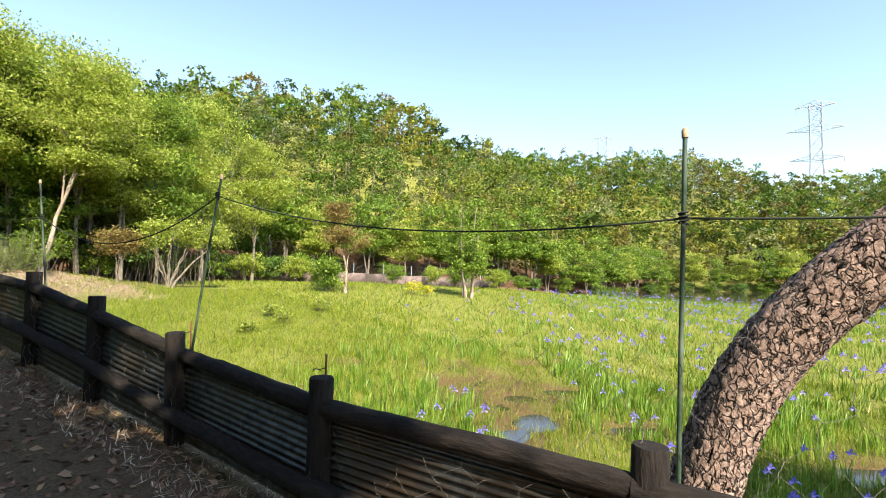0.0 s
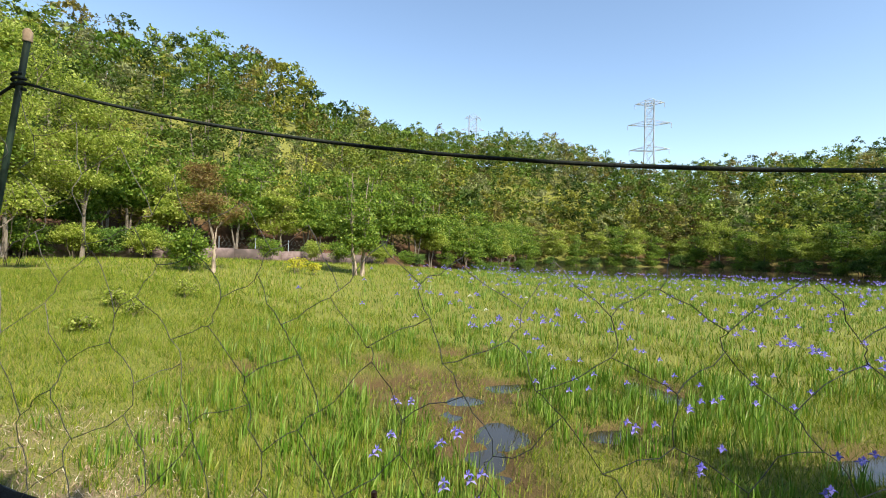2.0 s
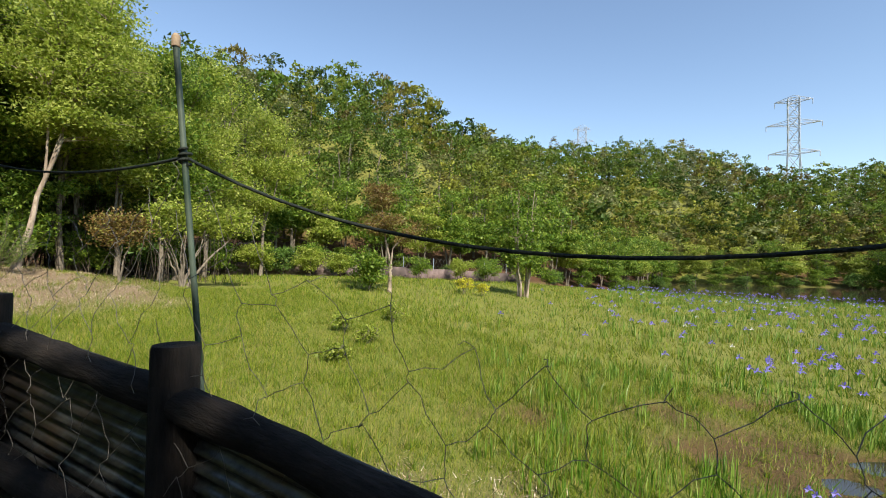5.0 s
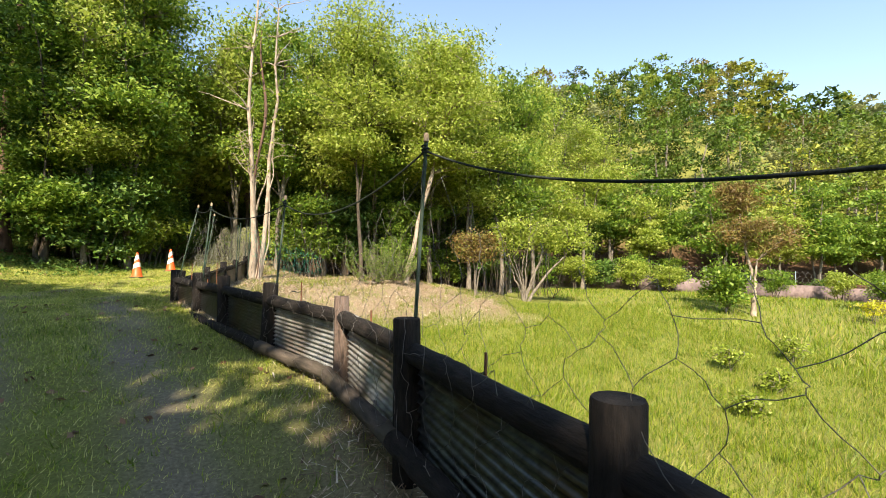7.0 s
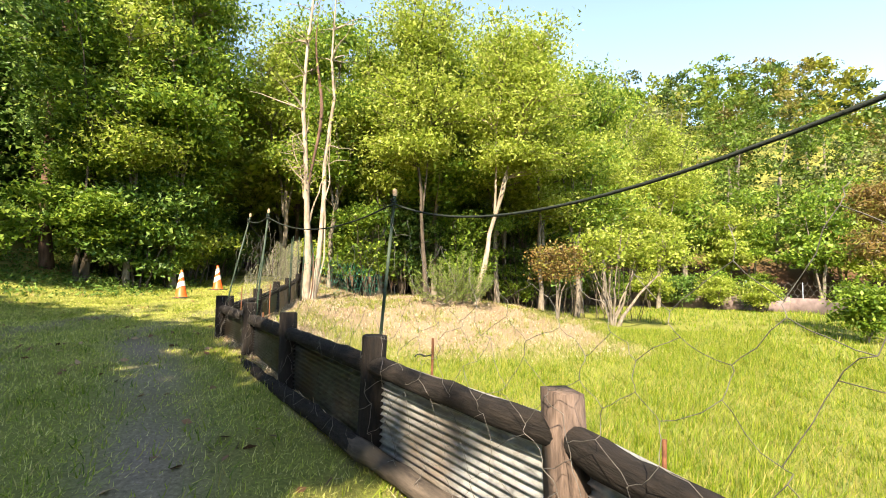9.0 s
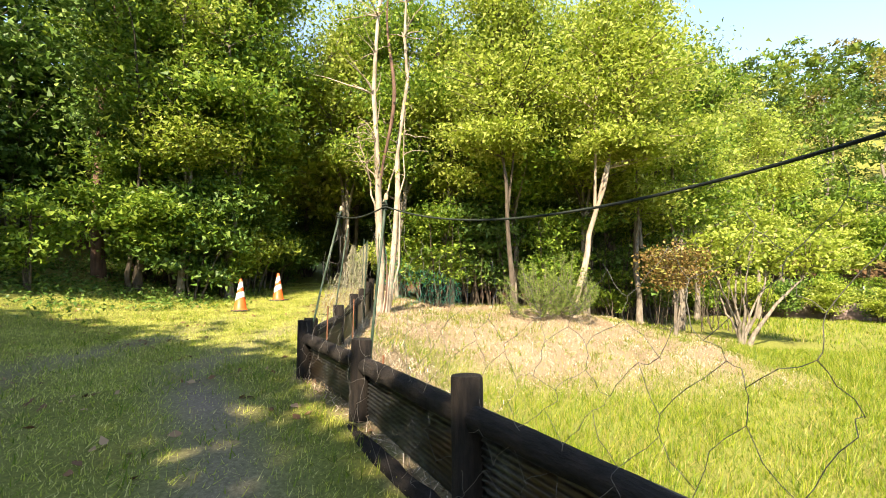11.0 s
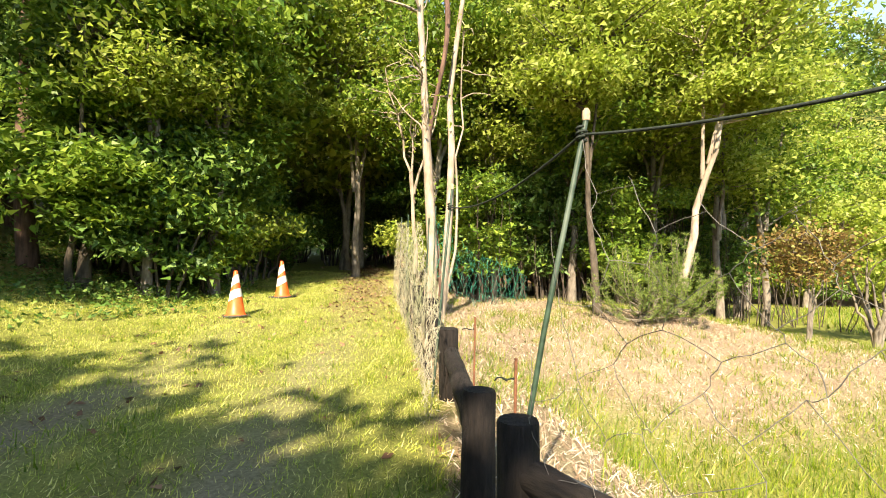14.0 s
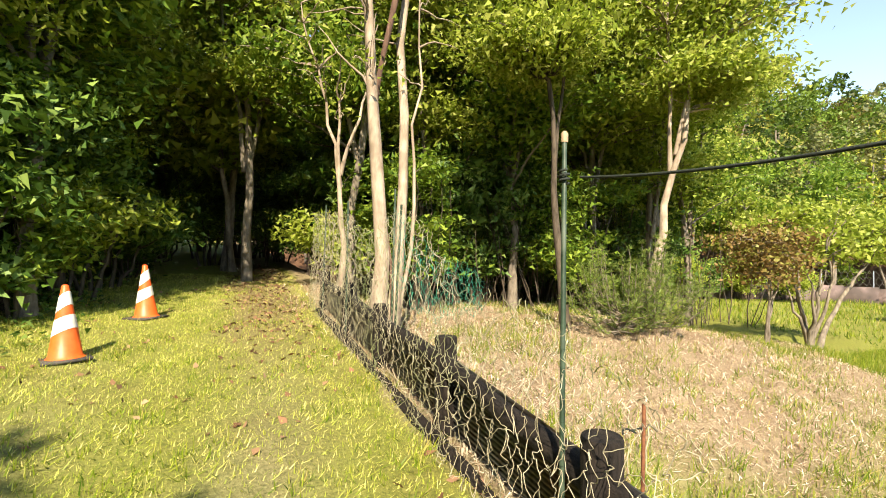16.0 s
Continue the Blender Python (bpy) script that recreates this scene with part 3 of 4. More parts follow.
for (px, py, top, lx) in ((-22.95, -1.3, 4.28, 0.0), (-22.2, -1.55, 4.0, 0.1), (-23.6, -1.65, 4.2, -0.1), (-25.2, -1.6, 4.3, 0.0)):
    base = float(land(px, py))
    pole = thing("net_pole", (px, py, base), "slender green pole holding up the overgrown net", "pole", "net poles")
    part("pole_tube", Shape().tube([(0, 0, -0.1), (lx, 0.03, top - base)], 0.012, 8), M_POLE, pole, smooth=True)
gx2 = np.linspace(-22.97, -24.7, 20)
far_head = np.stack([gx2, np.interp(-gx2, [22.97, 24.7], [-1.27, 1.0]), np.interp(-gx2, [22.97, 23.3, 23.7, 24.2, 24.7], [4.1, 3.72, 3.5, 3.42, 3.15])], 1)
far_foot = far_head.copy()
far_foot[:, 2] = np.maximum(land(far_foot[:, 0], far_foot[:, 1]) + 0.25, far_head[:, 2] - 0.9)
net_surface(far_foot, far_head, 0.11, 0.13, 0.03, 0.0022, "green_net", M_ROPEG, "torn green netting sagging over the straw bank")


# ---- traffic cones ----
def traffic_cone(x, y, turn):
    cone = thing("traffic_cone", (x, y, float(land(x, y)) - 0.005), "orange traffic cone with slanting white bands on grass", "cone", "traffic cones")
    cone.rotation_euler = (radians(1.5), radians(-2), turn)
    h0, h1, r0, r1 = 0.03, 0.75, 0.145, 0.028

    def rad(z):
        return r0 + (r1 - r0) * (z - h0) / (h1 - h0)
    s = Shape()
    s.box((0, 0, 0.014), (0.40, 0.40, 0.028))
    part("base", s, M_RUBBER, cone, "dark rubber base")
    z = [h0, 0.05, 0.3, 0.55, h1 - 0.01, h1]
    part("body", Shape().tube([(0, 0, k) for k in z], [rad(h0) + 0.02] + [rad(k) for k in z[1:5]] + [0.018], 24), M_CONE, cone, smooth=True)
    for a, b in ((0.27, 0.42), (0.50, 0.65)):
        th = np.linspace(0, 2 * np.pi, 25)
        slant = 0.055 * np.sin(th + 0.9)
        low, high = a + slant, b + slant * 0.7
        ring = np.concatenate([np.stack([(rad(z) + 0.004) * np.cos(th), (rad(z) + 0.004) * np.sin(th), z], 1) for z in (low, high)])
        part("band", Shape().add(ring, [(k, k + 1, k + 26, k + 25) for k in range(24)]), M_CONEW, cone, "slanting white reflective band", smooth=True)
    return cone


traffic_cone(-23.7, -4.42, 0.3)
traffic_cone(-25.6, -3.95, 0.8)


# ---- trees ----
def crown_points(n, centre, radius, hollow=0.55):
    d = unit(rng.standard_normal((n, 3)))
    r = (hollow + (1 - hollow) * rng.random((n, 1)) ** 0.7)
    return np.asarray(centre) + d * r * np.asarray(radius)


def woody_tree(name, place, stems, crown, leaf, leaf_size, count, bark, label, category="tree", limb=0.6, clump=0.32, twig_count=26, flat=0.45, sides=4, leaf_long=1.5, tri=False):
    """stems: (foot offset, top offset, radius); crown: (centre, radii) ellipsoids, filled with clumps on twigs."""
    t = thing(name, place, label, category)
    wood, green = Shape(), Shape()
    paths = []
    for foot, top, rad in stems:
        p = wander(foot, top, 10, 0.022 * np.linalg.norm(np.subtract(top, foot)) ** 0.5)
        p[0][2] -= 0.15
        wood.tube(p, np.linspace(rad, rad * 0.25, 10) * np.r_[1.35, np.ones(9)], 9, wob=0.05)
        paths.append(p)
    allp = np.vstack([p[3:] for p in paths])
    per = max(1, count // max(1, twig_count * len(crown)))
    for centre, radii in crown:
        tips = crown_points(twig_count, centre, radii, 0.25)
        for tip in tips:
            low = allp[allp[:, 2] < tip[2] + 0.1]
            low = low if len(low) else allp
            root = low[np.argmin(np.linalg.norm((low - tip) * np.array([1, 1, 0.6]), axis=1))]
            br = wander(root, tip, 6, 0.05 * limb)
            br[1:-1, 2] += 0.08 * limb
            ln = np.linalg.norm(tip - root)
            wood.tube(br, np.linspace(0.008 + 0.012 * ln, 0.004, 6), sides, cap=False)
            k = rng.integers(2, 6, per)
            c = br[np.clip(k, 0, 5)] + rng.standard_normal((per, 3)) * np.array([1, 1, flat]) * clump * (0.5 + 0.18 * np.asarray(radii).mean())
            if leaf:
                leaves(green, c, leaf_size, 0.9, leaf_long, tri)
    part("trunk", wood, bark, t, smooth=True)
    if leaf and green.n:
        part("crown", green, leaf, t)
    return t


def at_land(x, y):
    return (x, y, float(land(x, y)))


# leaning pine beside the fence
pine_axis = np.array([(-0.66, 2.72, 0.2), (-0.62, 2.70, 1.15), (-0.5, 2.68, 1.62), (-0.34, 2.67, 2.03), (-0.1, 2.66, 2.36), (0.2, 2.65, 2.66), (0.85, 2.63, 3.2), (2.2, 2.6, 4.2), (4.0, 2.55, 5.4), (6.2, 2.5, 6.6), (8.4, 2.5, 7.8)])
pine = thing("leaning_pine", (0, 0, 0), "old leaning pine with scaly reddish-grey bark beside fence", "tree")
tt = np.linspace(0, 10, 90)
axis = np.stack([np.interp(tt, np.arange(11), pine_axis[:, k]) for k in range(3)], 1)
ker = np.ones(9) / 9
for k in range(3):
    axis[4:-4, k] = np.convolve(axis[:, k], ker, "valid")
part("trunk", Shape().tube(axis, np.interp(tt, [0, 1, 2, 5, 10], [0.21, 0.165, 0.145, 0.135, 0.07]), 26, wob=0.035), M_BARK_PINE, pine)
plates = Shape()
npl = 3400
pi_ = rng.integers(3, 60, npl)
ax0 = axis[pi_] + (axis[pi_ + 1] - axis[pi_]) * rng.random((npl, 1))
tang = unit(axis[pi_ + 1] - axis[pi_])
side = unit(np.cross(tang, rng.standard_normal((npl, 3))))
third = np.cross(tang, side)
rad = np.interp(tt, [0, 1, 2, 5, 10], [0.21, 0.165, 0.145, 0.135, 0.07])[pi_][:, None]
pc = ax0 + side * (rad + 0.001)
la, lb = (0.025 + 0.05 * rng.random((npl, 1))), (0.010 + 0.016 * rng.random((npl, 1)))
lift = side * (0.003 + 0.009 * rng.random((npl, 1)))
pv = np.stack([pc - tang * la - third * lb * 0.6, pc - tang * la * 0.7 + third * lb, pc + tang * la + third * lb * 0.5 + lift * 0.3, pc + tang * la * 0.8 - third * lb + lift * 0.3, pc + lift * 1.4], 1)
i5 = np.arange(npl)[:, None] * 5
plates.add(pv.reshape(-1, 3), np.vstack([np.hstack([i5 + a, i5 + b, i5 + 4, i5 + 4]) for a, b in ((0, 1), (1, 2), (2, 3), (3, 0))]))
bark = part("flaking_bark", plates, M_BARK_PINE, pine, "flaking bark plates")
bark["kind"] = "stuff"
pine_needles, pine_limbs = Shape(), Shape()
for c in crown_points(14, (8.4, 2.4, 8.0), (2.6, 2.2, 1.2), 0.3):
    root = axis[np.argmin(np.abs(axis[:, 2] - min(c[2] - 0.5, 7.7)))]
    br = wander(root, c, 6, 0.08)
    pine_limbs.tube(br, np.linspace(0.05, 0.012, 6), 5, cap=False)
    leaves(pine_needles, c + rng.standard_normal((170, 3)) * np.array([0.42, 0.42, 0.16]), 0.13, 0.6, 2.2)
part("limbs", pine_limbs, M_BARK_PINE, pine, smooth=True)
part("needles", pine_needles, L_NEEDLE, pine, "dark green needle tufts")

# bare pale tree with a climbing vine at the fence
B = at_land(-23.7, -1.2)
pale = woody_tree("pale_tree", B, [((0, -0.04, 0), (-0.1, -0.12, 9.6), 0.10), ((0.04, 0.13, 0), (-0.2, 0.5, 9.0), 0.085), ((0.06, 0.2, 0), (0.1, 0.5, 5.0), 0.03)],
                  [((-0.1, -0.5, 6.6), (1.2, 1.7, 1.6)), ((-0.2, 0.5, 8.4), (1.4, 1.6, 1.6)), ((0.0, 0.0, 4.4), (0.7, 1.2, 1.1))], L_SPRING, 0.06, 420, M_BARK_PALE,
                  "pale bare-stemmed tree with twiggy top behind the fence", twig_count=26, tri=True)
va = np.linspace(0, 1, 60)
vine = np.stack([0.12 * np.cos(va * 11), 0.02 + 0.13 * np.sin(va * 11 + 0.6) + 0.10 * va, 8.2 * va - 0.1], 1)
part("vine", Shape().tube(vine, np.interp(va, [0, 0.45, 0.7, 1], [0.025, 0.035, 0.05, 0.015]), 8, wob=0.06), M_BARK_RED, pale, "dark twisting climber stem", smooth=True)
woody_tree("bare_sapling", at_land(-25.5, -1.25), [((0, 0, 0), (0.1, -0.1, 3.4), 0.065), ((0.05, -0.05, 2.2), (-0.1, -0.7, 5.0), 0.035), ((0.05, -0.05, 2.4), (0.2, 0.5, 4.8), 0.03)],
           [((0.0, -0.3, 4.2), (0.8, 1.0, 1.1))], L_SPRING, 0.06, 260, M_BARK_PALE, "slim forked pale sapling with bare twigs", twig_count=34, tri=True)
# light green trees on the straw bank
woody_tree("leaning_tree", at_land(-23.84, 3.77), [((0, 0, 0), (0.25, 1.05, 5.0), 0.10), ((0.15, 0.7, 3.3), (0.6, 2.1, 8.6), 0.036), ((0.12, 0.6, 3.0), (0.1, 0.8, 8.9), 0.038)],
           [((0.4, 1.2, 6.2), (2.2, 2.4, 1.3)), ((0.3, 1.2, 8.0), (1.6, 1.8, 1.5)), ((0.2, 1.6, 4.6), (1.5, 1.7, 0.4))], L_SPRING, 0.07, 24000, M_BARK_PALE,
           "slanting light-barked tree with fresh spring leaves", twig_count=80, clump=0.42, flat=0.4, sides=3, tri=True)
woody_tree("young_tree", at_land(-24.2, 2.35), [((0, 0, 0), (-0.15, -0.35, 5.4), 0.085), ((-0.1, -0.2, 3.0), (-0.2, -0.6, 9.6), 0.036), ((-0.1, -0.2, 2.9), (0.1, 0.2, 8.6), 0.033)],
           [((-0.2, -0.3, 6.3), (2.2, 2.2, 1.4)), ((-0.2, -0.3, 8.6), (1.7, 1.7, 1.6)), ((-0.2, -0.6, 4.8), (1.4, 1.4, 0.4))], L_SPRING, 0.07, 24000, M_BARK_DARK,
           "slim tree with layers of bright spring foliage", twig_count=80, clump=0.42, flat=0.4, sides=3, tri=True)
woody_tree("multi_stem_tree", at_land(-23.36, 8.25), [((0, 0, 0), (0.3 * math.cos(a), 0.9 * math.sin(a), 2.0 + 0.5 * math.sin(3 * a)), 0.045) for a in np.linspace(0, 5.6, 7)] + [((0.1, 0.1, 0), (0.5, 1.9, 2.3), 0.06)],
           [((0.1, 0.0, 2.5), (1.3, 1.5, 0.9)), ((0.3, 1.6, 2.5), (1.2, 1.3, 0.8))], L_SPRING, 0.075, 5200, M_BARK, "many-stemmed shrubby tree with light green leaves", twig_count=40)
woody_tree("reddish_bush", at_land(-23.1, 6.2), [((0, 0, 0), (0.1, 0.1 * k, 1.9), 0.03) for k in (-3, 0, 3)], [((0, 0, 1.75), (0.85, 0.95, 0.6))], L_BROWN, 0.055, 3600, M_BARK,
           "rounded bush with reddish-brown young leaves", "bush", twig_count=50)


def young_pine(x, y):
    t = thing("young_pine", at_land(x, y), "fluffy yellow-green young pine on straw bank", "bush")
    wood, green = Shape(), Shape()
    for k in range(34):
        a, out = rng.random() * 6.283, 0.12 + 0.75 * rng.random() ** 0.8
        h = (1.75 - 1.1 * out) * (0.6 + 0.5 * rng.random())
        c, s = math.cos(a), math.sin(a)
        low = 0.1 + 0.5 * rng.random() * h
        shoot = np.array([(0, 0, low * 0.7), (c * out * 0.5, s * out * 0.62, low), (c * out * 0.9, s * out * 1.1, low + 0.35 * h), (c * out, s * out * 1.25, low * 0.6 + 0.85 * h)])
        q = np.linspace(0, 3, 12)
        p = np.stack([np.interp(q, np.arange(4), shoot[:, j]) for j in range(3)], 1) + 0.012 * rng.standard_normal((12, 3))
        wood.tube(p, np.linspace(0.013, 0.004, 12), 5, cap=False)
        n = 420
        i = np.minimum((12 * (0.25 + 0.75 * rng.random(n))).astype(int), 11)
        base = p[i]
        d = unit(rng.standard_normal((n, 3)) * np.array([1, 1, 0.7]) + np.array([c * 0.3, s * 0.3, 0.75]))
        w = unit(np.cross(d, rng.standard_normal((n, 3)))) * 0.0032
        ln = (0.07 + 0.06 * rng.random((n, 1)))
        v = np.stack([base - w, base + w, base + d * ln], 1)
        f = np.arange(n)[:, None] * 3
        green.add(v.reshape(-1, 3), np.hstack([f, f + 1, f + 2, f + 2]))
    part("trunk", wood, M_BARK, t, smooth=True)
    part("needles", green, L_NEEDLE, t, "soft yellow-green needles")


young_pine(-23.4, 2.75)
young_pine(-23.25, 3.25)
woody_tree("brown_pine", at_land(-20.45, 16.0), [((0, 0, 0), (0.1, 0.1, 2.0), 0.10), ((0.05, 0.05, 1.2), (-0.4, -0.3, 4.6), 0.06)], [((0.1, -0.2, 3.0), (1.5, 1.5, 0.7)), ((-0.3, -0.2, 4.4), (0.8, 0.8, 0.7))], L_BROWN, 0.04, 7000, M_BARK_PALE,
           "thin pine with sparse browning needles", twig_count=30, leaf_long=5)
woody_tree("dense_bush", at_land(-20.7, 15.0), [((0, 0, 0), (0.1, 0.3 * k, 1.5), 0.04) for k in (-1, 0, 1)], [((0, 0, 1.1), (0.9, 1.0, 1.0))], L_MID, 0.08, 4500, M_BARK, "dense dark green bush at the marsh edge", "bush", twig_count=40)
woody_tree("birch_clump", at_land(-17.0, 22.5), [((0.2 * math.cos(a), 0.4 * math.sin(a), 0), (0.6 * math.cos(a), 1.0 * math.sin(a), 5.5), 0.06) for a in np.linspace(0, 5, 6)],
           [((0, 0, 4.2), (1.7, 1.9, 1.9)), ((0, 0.3, 2.2), (1.4, 1.6, 1.0))], L_MID, 0.10, 8000, M_BARK_PALE, "clump of thin pale-stemmed trees in the marsh", twig_count=40)

# ---- woods ----
def variants(kind):
    out = []
    for k in range(3):
        if kind == "rim":
            t = woody_tree("rim_tree", (0, 0, -50), [((0, 0, 0), (0.2, 0.3, 6.0), 0.11), ((0.1, -0.2, 0), (-0.5, -0.9, 5.2), 0.08)],
                           [((0, 0, 5.6), (2.4, 2.4, 1.9)), ((0.6, 0.9, 3.6), (1.9, 1.9, 1.1)), ((-0.7, -0.9, 3.4), (1.8, 1.8, 1.0))], (L_MID, L_SPRING, L_MID)[k], 0.15, 5400, M_BARK,
                           "leafy broadleaf tree at the foot of the wooded hill", twig_count=22, clump=0.42, flat=0.35, sides=3, tri=True)
        elif kind == "evergreen":
            t = woody_tree("evergreen_tree", (0, 0, -50), [((0, 0, 0), (0.2, 0.2, 7.5), 0.10), ((0.2, 0.2, 0), (0.9, 0.5, 4.0), 0.06), ((-0.2, 0, 0), (-0.8, -0.6, 4.4), 0.06)],
                           [((0, 0, 6.6), (2.3, 2.3, 2.4)), ((0.5, 0.4, 3.6), (1.9, 1.9, 1.6)), ((-0.3, -0.4, 2.0), (1.6, 1.7, 0.9))], (L_DARK, L_MID, L_DARK)[k], (0.075, 0.075, 0.16)[k], (27000, 27000, 5200)[k], M_BARK_DARK,
                           "dense dark evergreen tree at the edge of the wood", twig_count=26, clump=0.36, sides=3, tri=True)
        else:
            t = woody_tree("understory_bush", (0, 0, -50), [((0.1 * q, 0.08 * q, 0), (0.35 * q, 0.2 * q, 1.4), 0.03) for q in (-2, -1, 0, 1, 2)],
                           [((0, 0, 1.2), (1.2, 1.2, 0.9))], (L_DARK, L_MID, L_SPRING)[k], 0.075, 3400, M_BARK_DARK, "leafy bush under the trees", "bush", twig_count=24, sides=3, tri=True)
        out.append(t)
    return out


def plant(kinds, spots, lo, hi, group):
    for n, (x, y) in enumerate(spots):
        k = kinds[n % len(kinds)]
        s = lo + (hi - lo) * rng.random()
        c = copy_thing(k, pose(x, y, float(land(x, y)) - 0.03, 0, 0, rng.random() * 360))
        c.scale = (s, s, s * (0.9 + 0.25 * rng.random()))
        c["group"] = group


def clear(kinds):
    for k in kinds:
        for o in [*k.children_recursive, k]:
            bpy.data.objects.remove(o)


RIM, EVER, BUSH = variants("rim"), variants("evergreen"), variants("bush")
spots = []
for a, b in zip(SHORE[2:7], SHORE[3:8]):
    ln = np.hypot(*(b - a))
    out = np.array([-(b - a)[1], (b - a)[0]]) / ln
    for q in np.arange(0, ln, 2.3 if a[1] < 40 else 3.4):
        spots.append(a + (b - a) * (q + rng.random()) / ln + out * (-0.6 + 3.8 * rng.random()))
shore_far = []
for a, b in zip(SHORE[7:10], SHORE[8:11]):
    ln = np.hypot(*(b - a))
    out = np.array([-(b - a)[1], (b - a)[0]]) / ln
    for q in np.arange(0, ln, 3.8):
        shore_far.append(a + (b - a) * (q + rng.random()) / ln + out * (-1.5 + 2.5 * rng.random()))
plant([RIM[0], RIM[2], RIM[0], RIM[1]], spots, 0.75, 1.1, "trees along the hill foot")
plant([BUSH[0], BUSH[1], BUSH[1]], [p + np.array([0.6, -0.5]) for p in spots[::2]], 0.7, 1.2, "bushes along the hill foot")
plant([RIM[0], RIM[1]], shore_far, 0.8, 1.15, "trees along the far shore")
plant([BUSH[1], BUSH[0]], [p - np.array([0.5, 1.2]) for p in shore_far], 1.1, 1.6, "bushes along the far shore")
# dark wood where the track goes in, and on the slope beside it
wood_spots = [(-26.3, -6.9), (-25.2, -7.4), (-27.6, -6.0), (-27.2, -8.2), (-29.4, -6.4), (-31.0, -7.4), (-33.5, -6.0), (-30.2, -9.5), (-34.5, -8.4), (-37.0, -5.0), (-38.0, -8.0), (-36.5, -2.2), (-40.0, -3.6), (-29.6, 0.4), (-28.2, 2.0),
              (-31.2, 1.6), (-33.4, -0.2), (-28.6, 4.2), (-30.8, 4.2), (-33.5, 3.0), (-30.5, 7.0), (-33.5, 7.2), (-36.0, 1.6), (-31.9, -10.4), (-35.0, -11.6), (-37.0, -12.0), (-31.5, -17.0), (-35.0, -15.5), (-28.6, -14.2), (-31.0, -13.4), (-26.6, -16.4), (-33.6, -12.4), (-28.5, -21.0), (-23.5, -20.0),
              (-28.0, -19.0), (-18.0, -12.5), (-15.0, -13.5), (-21.5, -18.5), (-34.0, -18.0), (-40.0, -14.0), (-17.0, -17.5), (-12.0, -15.0), (-44.0, -8.0), (-44.0, 0.0), (-40.5, 3.0)]
plant([EVER[0], EVER[1], EVER[1]], wood_spots[:9], 0.85, 1.2, "evergreen trees of the dark wood")
bank_side = [p for p in wood_spots[9:] if p[1] > -1 and p[0] > -39]
plant([EVER[2]], [p for p in wood_spots[9:] if p not in bank_side], 0.95, 1.4, "evergreen trees of the dark wood")
plant([EVER[2]], bank_side, 0.7, 0.95, "evergreen trees of the dark wood")
# smaller evergreens, mostly out of view, added sunward to shade the slope
plant([EVER[2]], [(-20.8, -12.6), (-23.0, -12.8), (-25.2, -12.8), (-27.2, -12.2), (-24.0, -15.0), (-20.4, -15.2), (-29.4, -12.6)], 0.65, 0.85, "evergreen trees of the dark wood")
SPRING = [woody_tree("spring_tree", (0, 0, -50), [((0, 0, 0), (0.2, 0.1, 8.6), 0.10), ((0.1, 0, 2.6), (0.9, 0.8, 7.4), 0.055), ((0, 0.1, 2.9), (-0.9, -0.6, 7.6), 0.055)],
                     [((0, 0, 8.6), (2.1, 2.1, 1.5)), ((0.4, 0.5, 6.4), (2.4, 2.4, 1.0)), ((-0.5, -0.4, 4.4), (2.0, 2.0, 0.8))], leaf, 0.085, 19000, M_BARK,
                     "slim tree with fresh light green spring foliage", twig_count=56, clump=0.44, flat=0.4, sides=3, tri=True) for leaf in (L_SPRING, L_SPRING, L_MID)]
plant(SPRING, [(-27.6, 1.2), (-26.8, 5.6), (-26.6, 8.8), (-29.4, 10.6), (-28.8, 7.6), (-27.2, -0.6), (-30.0, 3.4), (-29.6, -2.4), (-26.2, -5.4), (-31.5, 13.0), (-32.5, 17.0), (-27.0, 3.2), (-28.2, -6.6), (-28.0, 6.4), (-30.6, 0.6), (-26.4, 7.2)], 0.92, 1.16, "spring-green trees behind the straw bank")
plant([RIM[1], RIM[0]], [(-33.0, 5.0), (-35.5, 13.5), (-32.0, -2.8)], 1.0, 1.3, "spring-green trees behind the straw bank")
plant(BUSH, [(-25.4, -6.2), (-26.2, -5.6), (-27.2, -5.2), (-28.6, -5.0), (-27.3, 6.6), (-28.3, -0.6), (-30.2, -4.8), (-32.5, -4.9), (-28.9, 1.8)], 0.8, 1.3, "bushes at the wood's edge")
plant([BUSH[1], BUSH[0], BUSH[2]], [(-36.2 + 0.34 * (y - 9) + 0.8 * math.sin(y * 2.3), y) for y in np.arange(8.0, 23.0, 1.1)], 0.75, 1.15, "bushes before the retaining wall")
plant([BUSH[1], BUSH[2]], [(-27.4, 26.4), (-26.0, 29.6), (-24.8, 31.4), (-23.2, 34.8), (-22.2, 37.4), (-30.4, 21.6)], 0.7, 1.0, "bushes before the retaining wall")
plant([BUSH[0], BUSH[0], BUSH[1]], [(-27.8, -7.2), (-29.6, -7.6), (-26.6, -7.8), (-31.2, -6.0), (-34.6, -4.4), (-36.0, -3.4), (-37.0, -1.2), (-33.6, -1.6), (-30.8, 2.8), (-29.4, 5.4), (-32.4, 4.6), (-23.2, -8.6), (-29.2, -9.2)], 0.9, 1.4, "bushes at the wood's edge")
TALL = [woody_tree("tall_bush", (0, 0, -50), [((0.12 * q, 0.1 * q, 0), (0.55 * q, 0.4 * (q * q - 2), 3.2), 0.04) for q in (-2, -1, 0, 1, 2)], [((0, 0, 3.2), (1.7, 1.7, 1.1)), ((0, 0, 1.7), (1.6, 1.6, 0.9))], leaf, 0.085, 7000, M_BARK_DARK,
                   "tall leafy bush among the trunks", "bush", twig_count=34, clump=0.34, sides=3, tri=True) for leaf in (L_MID, L_DARK)]
